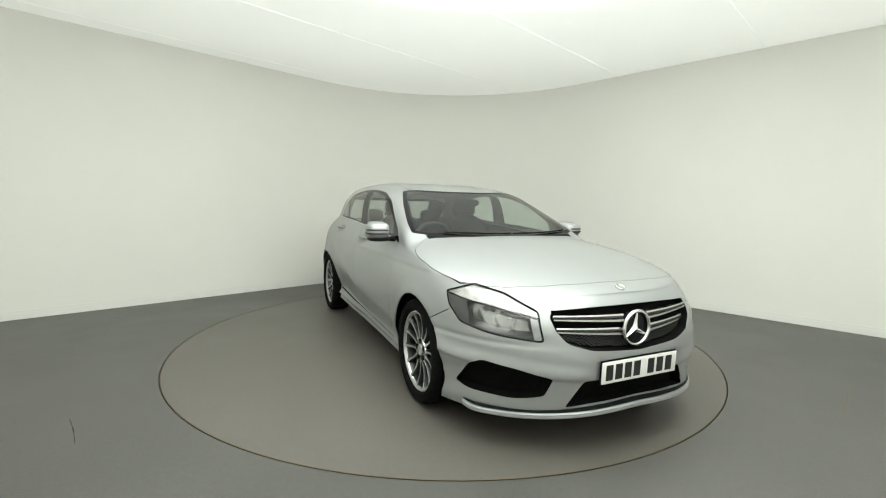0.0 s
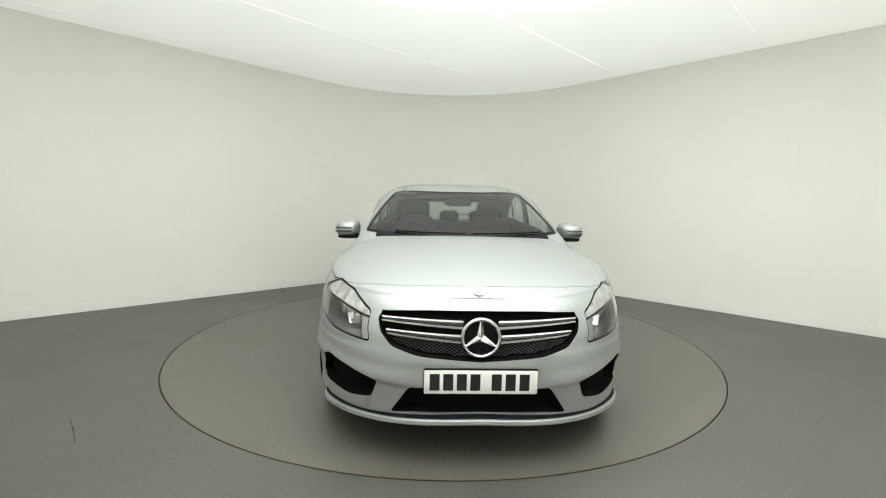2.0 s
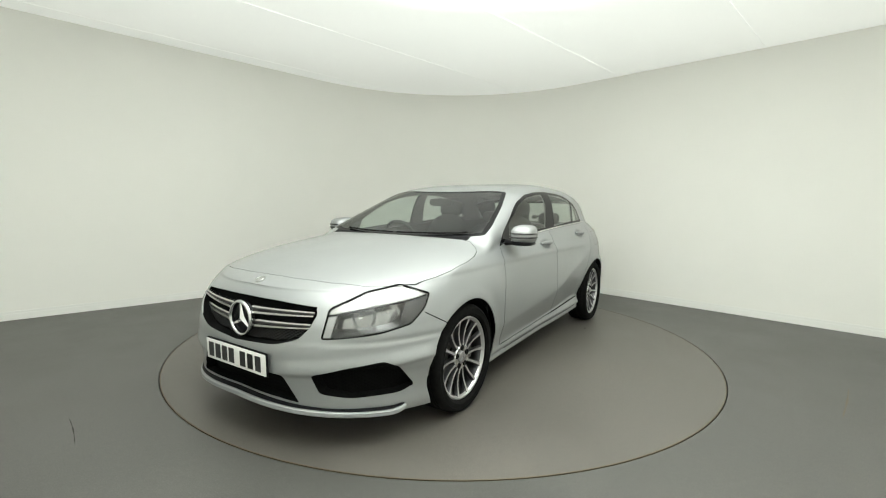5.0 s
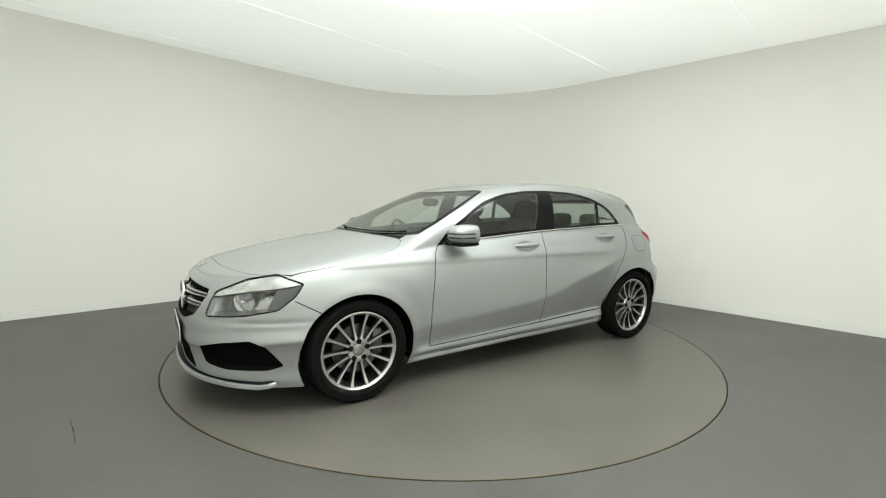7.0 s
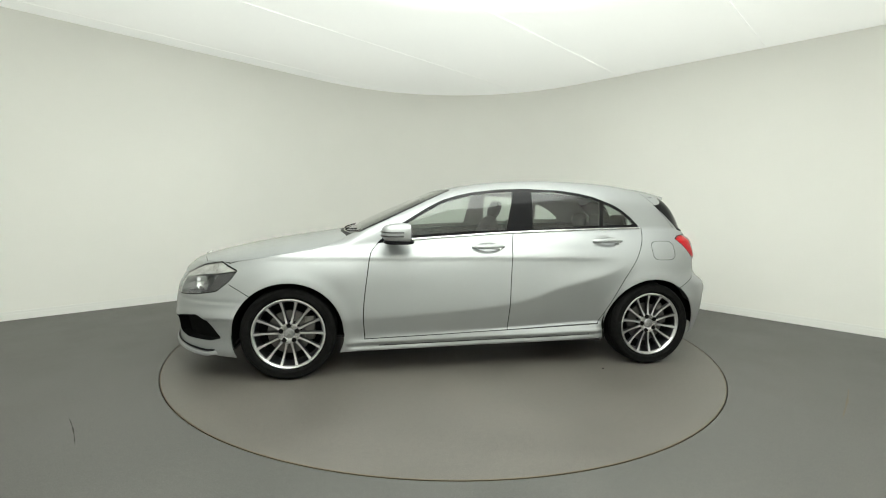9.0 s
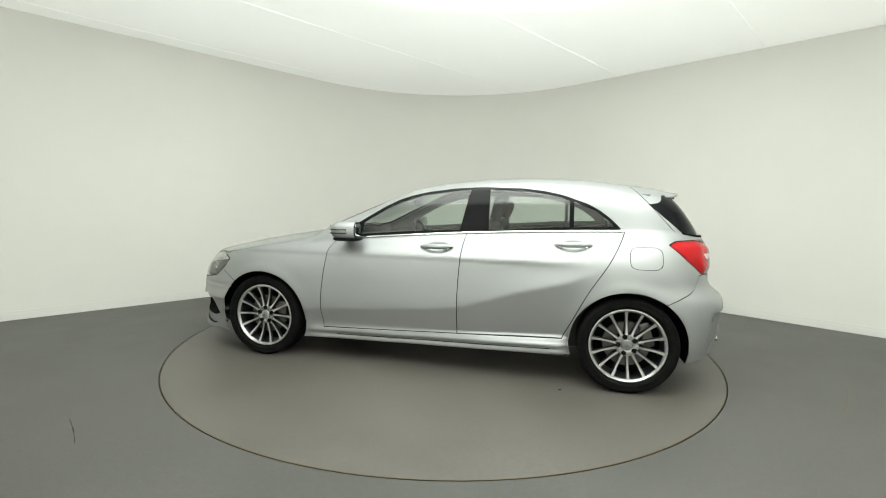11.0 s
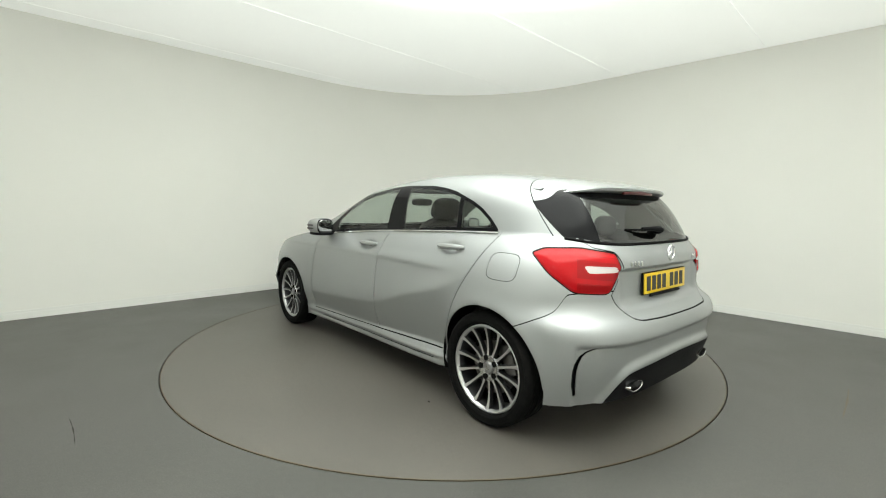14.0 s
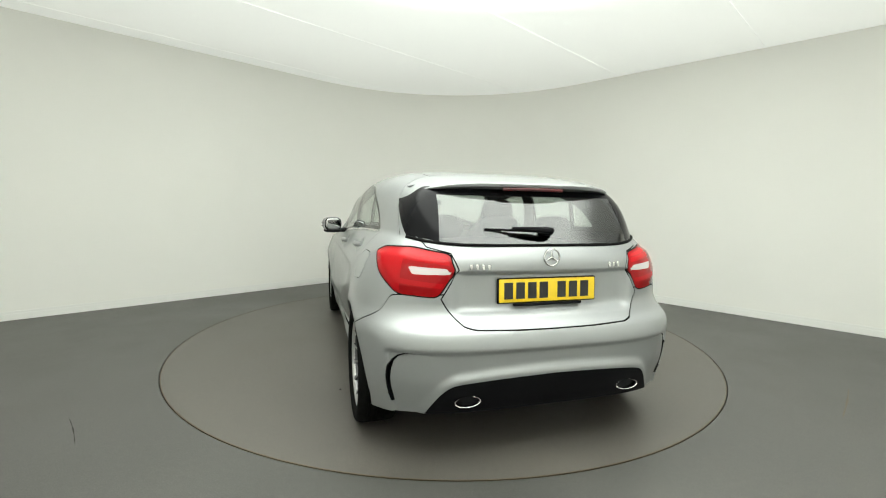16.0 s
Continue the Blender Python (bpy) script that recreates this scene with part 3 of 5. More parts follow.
def sort_faces(bm):
    """The panel to which each face of the skin belongs."""
    names = {}
    fs = list(bm.faces)
    c = np.array([f.calc_center_median() for f in fs])
    x, y, z = c[:, 0], c[:, 1], c[:, 2]
    bl = BELT(x)
    upper = z > bl + 1e-4
    lab = np.full(len(fs), "quarter_panel", dtype=object)

    def put(mask, name):
        lab[mask] = name
    g = GAP
    put((x > DOOR_A(z)) & ~upper, "wing_panel")
    put(upper & (x > 0.9), "wing_panel")
    put((x > 1.45) & (z < 0.574 + (x - 1.575) * 0.55) | (x > 1.9), "front_bumper")
    put(upper & (x > 1.6) & (BONNET(x, y) > 0) & (HEAD(lamp_q(x, y), z) > 0) & (y < 0.66) & (x > 1.8), "front_bumper")
    put(upper & (x <= 0.9), "side_frame")
    put(upper & (y < 0.475 + 0.01 * x) & (x < 0.27) & (z > 1.25), "roof")
    put(upper & (x > 0.0) & (SCREEN(x, y) < 0), "screen_edge")
    put(upper & (x > 0.0) & (SCREEN(x, y) < -0.032), "windscreen")
    put(upper & (x > 0.93) & (x < 1.2) & (BONNET(x, y) > 0) & (SCREEN(x, y) > 0) & (y < 0.63) & (x < 1.06), "cowl")
    put((x > 0.9) & (BONNET(x, y) < 0) & (z > bl - 0.03), "bonnet")
    door = ~upper & (z > SILL_TOP(x)) & (y > 0.5)
    put(door & (x < DOOR_A(z)) & (x > DOOR_B(z)), "front_door")
    put(door & (x < DOOR_B(z)) & (x > DOOR_C(z)), "rear_door")
    put(~upper & (z < SILL_TOP(x)) & (x < 1.0) & (x > -1.0), "side_skirt")
    d = DLO(x, z)
    side = (y > 0.4) & (x > -1.4) & (x < 0.9) & (z > bl)
    put(side & (d < 0), "window_frame")
    pane = side & (d < -0.02)
    put(pane & (x < 0.575 - (z - 0.95) * 0.25) & (x > -0.195 - 0.22 * (z - 1.02)), "front_glass")
    put(pane & (x < -0.405) & (x > -0.955), "rear_glass")
    put(pane & (x < -0.985), "quarter_glass")
    put((x > 1.5) & (HEAD(lamp_q(x, y), z) < 0), "headlight")
    put((x > 1.85) & (GRILLE(y, z) < 0) & (z < 0.8), "grille")
    put((x > 1.9) & (INTAKE(y, z) < 0), "intake")
    put((x > 1.6) & (FOG(lamp_q(x, y), z) < 0), "fog_intake")
    # the tail
    put(upper & (gate_top(x, z) < 0), "gate_top")
    # the black wings, and the band of spoiler shade across the window's top
    put(upper & (wing_line(x, z) < 0) & (z < wing_top(y)), "gate_wing_and_shade")
    put(upper & (wing_line(x, z) < 0) & (z < 1.262) & (y < 0.50 + 0.10 * (1.28 - z)), "back_glass")
    put(~upper & (x < -1.55) & (z < BUMPER_REAR(x)), "rear_bumper")
    put(~upper & (x < -1.45) & (GATE(y, z) < 0), "tailgate")
    put((x < -1.4) & (z > 0.7) & (TAIL_LAMP(tail_q(x, y), z) < 0), "tail_light")
    red = (lab == "tail_light")
    put(red & (TAIL_LAMP(tail_q(x, y), z) > -0.013), "tail_edge")
    for h in TAIL_BANDS:
        put(red & (np.abs(z - h - 0.10 * (tail_q(x, y) - 0.2)) < 0.0025) & (tail_q(x, y) < 0.222), "tail_edge")
    put((lab == "tail_light") & (REVERSE(tail_q(x, y), z) < 0), "reversing_lens")
    band = z - 0.10 * (tail_q(x, y) - 0.2)
    put((lab == "tail_light") & (tail_q(x, y) < 0.222) & ((band < 0.838) | ((band > 0.866) & (band < 0.946))), "tail_lower")
    put((x < -1.6) & (z < DIFFUSER(np.abs(y))) & (y < 0.64), "diffuser")
    put((x < -1.6) & (z < 0.6) & (VENT(tail_q(x, y), z) < vent_half(z)), "bumper_vent")
    fl = (((x + 1.437) / 0.098) ** 4 + ((z - 0.892) / 0.070) ** 4) ** 0.25 * 0.15 - 0.15
    put((fl < 0) & (y > 0.6) & (x < -1.2), "fuel_flap")
    # shut lines
    gap = np.zeros(len(fs), bool)
    gap |= (np.abs(HEAD(lamp_q(x, y), z)) < g) & (x > 1.5)
    gap |= (np.abs(BONNET(x, y)) * 1.7 < g) & (x > 0.9) & (z > bl - 0.04) & (lab != "headlight")
    gap |= (np.abs((z - 0.574) - (x - 1.575) * 0.55) < g) & (x > 1.5) & (x < 1.73) & (y > 0.7) & (lab != "headlight")
    doors = (y > 0.5) & ~upper & (z > SILL_TOP(x) - g)
    gap |= doors & ((np.abs(x - DOOR_A(z)) < g) | (np.abs(x - DOOR_B(z)) < g) | ((np.abs(x - DOOR_C(z)) < g) & (x > -1.4)))
    gap |= (np.abs(z - SILL_TOP(x)) < g) & (x < DOOR_A(z)) & (x > DOOR_C(z))
    gap |= (np.abs(fl) < g) & (y > 0.6) & (x < -1.2)
    gap |= (np.abs(TAIL_LAMP(tail_q(x, y), z)) < g) & (x < -1.4) & (z > 0.7)
    gap |= (np.abs(gate_top(x, z)) < g) & upper & (x < -1.2)
    lamp = TAIL_LAMP(tail_q(x, y), z) < g
    gap |= (np.abs(GATE(y, z)) < g) & (x < -1.45) & ~upper & ~lamp
    gap |= (np.abs(z - BUMPER_REAR(x)) < g) & (x < -1.56) & (y > 0.4) & ~lamp & (GATE(y, z) > 0)
    gap |= (np.abs(y - (0.475 + 0.01 * x)) < g) & (x < 0.2) & (x > -1.38) & (z > 1.28)
    put(gap, "shut_line")
    put((arch(x, z) < 0) & (y > 0.5) & (z < 0.75), "hole")
    for f, n in zip(fs, lab):
        names.setdefault(n, []).append(f)
    return names


def lamp_piece(f):
    """Which piece behind the head lamp's cover lies under this face of the skin."""
    x, y, z = f.calc_center_median()
    q = lamp_q(x, y)
    split = z - float(LAMP_SPLIT(q))
    if abs(split) < 0.005 or float(HEAD(q, z)) > -0.006:
        return "divider"
    if split > 0:
        return "light_guide"
    if lamp_inner(x, y, z) < 0.042:
        return "side_guide"
    return "smoked_panel" if q > 0.238 + 0.3 * (z - 0.66) else ""


def panel(name, faces, mat, parent, label="", side=1, both=False, rim=0.004, shadow=True, skin=None):
    """One panel of the skin as an object: its outer sheet with the skin's own smooth normals, and a folded rim."""
    points, rings, normals = [], [], []
    for s in ((1, -1) if both else (side,)):
        ids, count = {}, {}
        flip = Vector((1, s, 1))
        for f in faces:
            ring = []
            vs = list(f.verts)[::s]
            for v in vs:
                if v not in ids:
                    ids[v] = len(points)
                    points.append(v.co * flip)
                ring.append(ids[v])
                n = Vector(skin[v]) * flip
                if abs(v.co.y) < 1e-4:
                    n.y = 0
                normals.append(n.normalized())
            rings.append(ring)
            for p, q in zip(vs, vs[1:] + vs[:1]):
                k = frozenset((p, q))
                count[k] = None if k in count else (p, q)
        if rim:
            deep = {}
            for k in count.values():
                if k is None or all(abs(v.co.y) < 1e-4 for v in k):
                    continue
                p, q = k
                for v in k:
                    if v not in deep:
                        deep[v] = len(points)
                        points.append((v.co - Vector(skin[v]) * rim) * flip)
                rings.append([ids[q], ids[p], deep[p], deep[q]])
                across = (points[ids[q]] - points[ids[p]]).cross(points[deep[p]] - points[ids[p]])
                across = (across * -1).normalized() if across.length > 1e-12 else Vector((0, 0, 1))
                normals += [across] * 4
    me = bpy.data.meshes.new(name)
    me.from_pydata(points, [], rings)
    me.shade_smooth()
    me.normals_split_custom_set(normals)
    me.materials.append(mat)
    ob = new(name, me)
    ob.parent = parent
    ob.visible_shadow = shadow
    return tagged(ob, label) if label else ob


def lift(faces, side, both=False, inward=0.0, weld=True):
    """A new bmesh with copies of the faces on one side (1: left, -1: right) or on both, moved inward along their normals."""
    out = bmesh.new()
    nrm = {}
    for f in faces:
        for v in f.verts:
            nrm[v] = nrm.get(v, Vector()) + f.normal
    for s in ((1, -1) if both else (side,)):
        made = {}
        for f in faces:
            ring = []
            for v in f.verts:
                if v not in made:
                    p = v.co - nrm[v].normalized() * inward
                    made[v] = out.verts.new((p.x, s * p.y, p.z))
                ring.append(made[v])
            try:
                out.faces.new(ring if s == 1 else ring[::-1])
            except ValueError:
                pass
    if both and weld:
        bmesh.ops.remove_doubles(out, verts=[v for v in out.verts if abs(v.co.y) < 0.002], dist=2e-4)
    return out


def deepen(bm, offset, taper=0.9):
    """A tray behind an open outline: the sheet itself pushed by offset, with walls to its old rim."""
    rim = [e for e in bm.edges if len(e.link_faces) == 1]
    c = Vector()
    for v in bm.verts:
        c += v.co
    c /= len(bm.verts)
    r = bmesh.ops.extrude_edge_only(bm, edges=rim)
    edge_new = [v for v in r["geom"] if isinstance(v, bmesh.types.BMVert)]
    # the new rim stays on the outline, the old sheet sinks
    keep = set(edge_new)
    for v in bm.verts:
        if v not in keep:
            v.co = c + (v.co - c) * taper + Vector(offset)
    return bm


# ---- the car's materials ----
def paint_material():
    """Silver metallic paint under clear lacquer, with fine flake."""
    m = material("silver_paint", (0.5, 0.51, 0.5), 0.42, 0.7, Coat_Weight=0.6, Coat_Roughness=0.03)
    n = noisy(m, 900, 2)
    r = ramp(m, [(0.3, (0.315, 0.328, 0.33)), (0.7, (0.395, 0.408, 0.41))])
    link(m, n, "Fac", r, "Fac")
    link(m, r, "Color", bsdf(m), "Base Color")
    w = noisy(m, 3, 3)
    q = ramp(m, [(0.3, (0.48, 0.48, 0.48)), (0.7, (0.54, 0.54, 0.54))])
    link(m, w, "Fac", q, "Fac")
    link(m, q, "Color", bsdf(m), "Roughness")
    return m


def glass_material(name, tint, gloss=0.02, sheen=0.06):
    """Thin tinted glass: clear through, with a Fresnel sheen."""
    m = bpy.data.materials.new(name)
    m.use_nodes = True
    t = m.node_tree
    t.nodes.remove(t.nodes["Principled BSDF"])
    out = t.nodes["Material Output"]
    a = node(m, "ShaderNodeBsdfTransparent", Color=(*tint, 1))
    b = node(m, "ShaderNodeBsdfGlossy", Color=(1, 1, 1, 1), Roughness=gloss)
    w = node(m, "ShaderNodeLayerWeight", Blend=0.5)
    k = m.node_tree.nodes.new("ShaderNodeMath")
    k.operation = "POWER"
    k.inputs[1].default_value = 4.5
    link(m, w, "Facing", k, 0)
    f = m.node_tree.nodes.new("ShaderNodeMath")
    f.operation = "MULTIPLY_ADD"
    f.inputs[1].default_value, f.inputs[2].default_value = 0.85, sheen
    link(m, k, "Value", f, 0)
    mix = t.nodes.new("ShaderNodeMixShader")
    link(m, f, "Value", mix, 0)
    t.links.new(a.outputs[0], mix.inputs[1])
    t.links.new(b.outputs[0], mix.inputs[2])
    t.links.new(mix.outputs[0], out.inputs["Surface"])
    return m


def tyre_material():
    m = material("tyre_rubber", (0.009, 0.009, 0.009), 0.9, Specular_IOR_Level=0.08)
    n = noisy(m, 40, 4)
    r = ramp(m, [(0.3, (0.004, 0.004, 0.004)), (0.75, (0.009, 0.009, 0.0085))])
    link(m, n, "Fac", r, "Fac")
    link(m, r, "Color", bsdf(m), "Base Color")
    bump(m, n, "Fac", 0.15, 0.002)
    return m


def mesh_material():
    """Black plastic mesh: a fine regular lattice."""
    m = material("black_mesh", (0.006, 0.006, 0.006), 0.8, Specular_IOR_Level=0.06)
    co = m.node_tree.nodes.new("ShaderNodeTexCoord")
    mp = m.node_tree.nodes.new("ShaderNodeMapping")
    mp.inputs["Rotation"].default_value = (radians(45), 0, 0)
    link(m, co, "Object", mp, "Vector")
    v = node(m, "ShaderNodeTexChecker", Scale=75.0)
    v.inputs["Color1"].default_value = (0.005, 0.005, 0.005, 1)
    v.inputs["Color2"].default_value = (0.003, 0.003, 0.003, 1)
    link(m, mp, "Vector", v, "Vector")
    link(m, v, "Color", bsdf(m), "Base Color")
    return m


def ribbed_lens():
    """Pale lens over fine ribs, slightly uneven."""
    m = material("ribbed_lens", (0.45, 0.44, 0.42), 0.22, 0.3, Coat_Weight=0.6)
    n = noisy(m, 22, 3)
    r = ramp(m, [(0.35, (0.28, 0.275, 0.265)), (0.55, (0.50, 0.49, 0.475)), (0.7, (0.66, 0.65, 0.63))])
    link(m, n, "Fac", r, "Fac")
    link(m, r, "Color", bsdf(m), "Base Color")
    bump(m, noisy(m, 160, 1), "Fac", 0.4, 0.004)
    return m


PAINT = paint_material()
GLASS = glass_material("window_glass", (0.74, 0.80, 0.765))
TINTED = glass_material("back_glass", (0.58, 0.63, 0.60), 0.02, 0.09)
CLEAR = glass_material("lamp_glass", (0.95, 0.96, 0.96), 0.02, 0.04)
BLACK = material("black_plastic", (0.005, 0.005, 0.006), 0.5, Specular_IOR_Level=0.08)
GLOSS = material("gloss_black", (0.006, 0.006, 0.007), 0.12, 0.0, Specular_IOR_Level=0.14)
LATTICE = material("lattice_plastic", (0.022, 0.022, 0.022), 0.4)
# black rubber, and the strips and discs that stand for shade
RUBBER_AND_SHADE = material("black_rubber_and_shade", (0.004, 0.004, 0.004), 0.8, Specular_IOR_Level=0.1)
CHROME = material("chrome", (0.80, 0.80, 0.80), 0.07, 1.0)
SATIN = material("satin_silver", (0.62, 0.62, 0.62), 0.25, 1.0)
ALLOY = material("machined_alloy", (0.54, 0.54, 0.54), 0.32, 0.85)
ALLOY_GREY = material("grey_alloy", (0.10, 0.10, 0.105), 0.35, 0.9)
IRON = material("brake_iron", (0.12, 0.115, 0.11), 0.45, 0.8)
TYRE = tyre_material()
MESH = mesh_material()
CLOTH = material("dark_seat_cloth", (0.014, 0.014, 0.015), 0.85)
# light grey trim, coloured darker to carry the cabin's shade
TRIM_GREY = material("pale_cabin_trim", (0.16, 0.16, 0.15), 0.85)
DASH = material("dark_cabin_plastic", (0.012, 0.012, 0.013), 0.55)
SLAT_GREY = material("grey_slat", (0.34, 0.34, 0.345), 0.3, 0.9)
REVERSE_LENS = material("reverse_lens", (0.55, 0.50, 0.50), 0.25, 0.0, Coat_Weight=0.4)
BRAKE_LENS = material("dark_brake_lens", (0.06, 0.003, 0.004), 0.3)
RED = material("red_lens", (0.42, 0.004, 0.007), 0.10, 0.0, Specular_IOR_Level=0.25)
DEEP_RED = material("deep_red_lens", (0.30, 0.004, 0.006), 0.12, 0.0, Specular_IOR_Level=0.25)
WHITE_LENS = ribbed_lens()
LAMP_GREY = material("lamp_housing", (0.38, 0.38, 0.385), 0.18, 0.9)
LAMP_DARK = material("lamp_dark", (0.05, 0.05, 0.052), 0.3, 0.3)
LAMP_BRIGHT = material("lamp_bright", (0.78, 0.78, 0.785), 0.14, 0.92)
PLATE_WHITE = material("white_plate", (0.78, 0.78, 0.76), 0.3)
PLATE_YELLOW = material("yellow_plate", (0.80, 0.56, 0.02), 0.3)
INK_AND_SHADE = material("plate_black_and_shade", (0.012, 0.012, 0.012), 0.4)
MIRROR = material("mirror_glass", (0.42, 0.43, 0.43), 0.06, 1.0)
for noisy_mat, sc in ((CLOTH, 300), (DASH, 250), (BLACK, 400)):
    bump(noisy_mat, noisy(noisy_mat, sc, 2), "Fac", 0.25, 0.001)


# ---- shape helpers ----
def lathe(bm, profile, n, axis_y=True):
    """Turns (radius, y) points about the y axis."""
    rows = [[(r * math.cos(math.tau * i / n), y, r * math.sin(math.tau * i / n)) for i in range(n)] for r, y in profile]
    return strip(bm, rows, closed=True)


def tube(bm, path, radius, n=8, caps=True, flat=1.0):
    """A round bar along a path; radius may vary along it."""
    path = [Vector(p) for p in path]
    rows = []
    for i, p in enumerate(path):
        t = (path[min(i + 1, len(path) - 1)] - path[max(i - 1, 0)]).normalized()
        u = t.cross(Vector((0, 0, 1)))
        u = u.normalized() if u.length > 1e-4 else Vector((1, 0, 0))
        w = t.cross(u)
        r = radius[i] if isinstance(radius, (list, tuple)) else radius
        rows.append([p + (u * math.cos(math.tau * k / n) + w * flat * math.sin(math.tau * k / n)) * r for k in range(n)])
    vs = strip(bm, rows, closed=True)
    if caps:
        bm.faces.new(vs[0][::-1])
        bm.faces.new(vs[-1])
    return vs


def blob(bm, centre, size, power=2.6, n=20, m=None, bend=None):
    """A superellipsoid, for cushions and shells."""
    def s(a, p):
        return math.copysign(abs(a) ** p, a)
    e = 2 / power
    rows = []
    for i in range(n // 2 + 1):
        v = math.pi * i / (n // 2) - math.pi / 2
        row = []
        for k in range(n):
            h = math.tau * k / n
            p = Vector((s(math.cos(v), e) * s(math.cos(h), e) * size[0] / 2, s(math.cos(v), e) * s(math.sin(h), e) * size[1] / 2, s(math.sin(v), e) * size[2] / 2))
            if bend:
                p = bend(p)
            p = p + Vector(centre)
            row.append(m @ p if m is not None else p)
        rows.append(row)
    strip(bm, rows, closed=True)
    bmesh.ops.remove_doubles(bm, verts=bm.verts, dist=1e-5)


def prism(bm, pts, axis, d0, d1, bevel=0.0):
    """A flat outline of (a, b) points in the plane across the axis, from d0 to d1 along it."""
    def p(a, b, d):
        return {"x": (d, a, b), "y": (a, d, b), "z": (a, b, d)}[axis]
    lo = [bm.verts.new(p(a, b, d0)) for a, b in pts]
    hi = [bm.verts.new(p(a, b, d1)) for a, b in pts]
    bm.faces.new(lo[::-1])
    top = bm.faces.new(hi)
    for i in range(len(pts)):
        j = (i + 1) % len(pts)
        bm.faces.new((lo[i], lo[j], hi[j], hi[i]))
    if bevel:
        bmesh.ops.bevel(bm, geom=list(top.edges), offset=bevel, segments=2, affect="EDGES", profile=0.5)
    return lo + hi


def roof_height(x, y):
    """Height of the roof skin over (x, y)."""
    cols = ROOF_GRID[:, ROOF_BELT:, :]
    i = int(np.argmin(np.abs(cols[:, 0, 0] - x)))
    c = cols[i]
    return float(np.interp(abs(y), c[::-1, 1], c[::-1, 2]))


ROOF_GRID, ROOF_BELT = skin_grid(24, 120, 60, 8, 60)


def tail_x(y, z):
    """Where the tail's skin lies at (y, z)."""
    cols = TAIL_GRID[-60:, : TAIL_BELT + 1]
    ys = [float(np.interp(z, c[:, 2], c[:, 1])) for c in cols]
    xs = [float(np.interp(z, c[:, 2], c[:, 0])) for c in cols]
    return float(np.interp(abs(y), ys[::-1], xs[::-1]))


TAIL_GRID, TAIL_BELT = skin_grid()


# ---- the body ----
CAR = tagged(new("car"), "silver metallic five-door hatchback parked on the round turntable", "car")


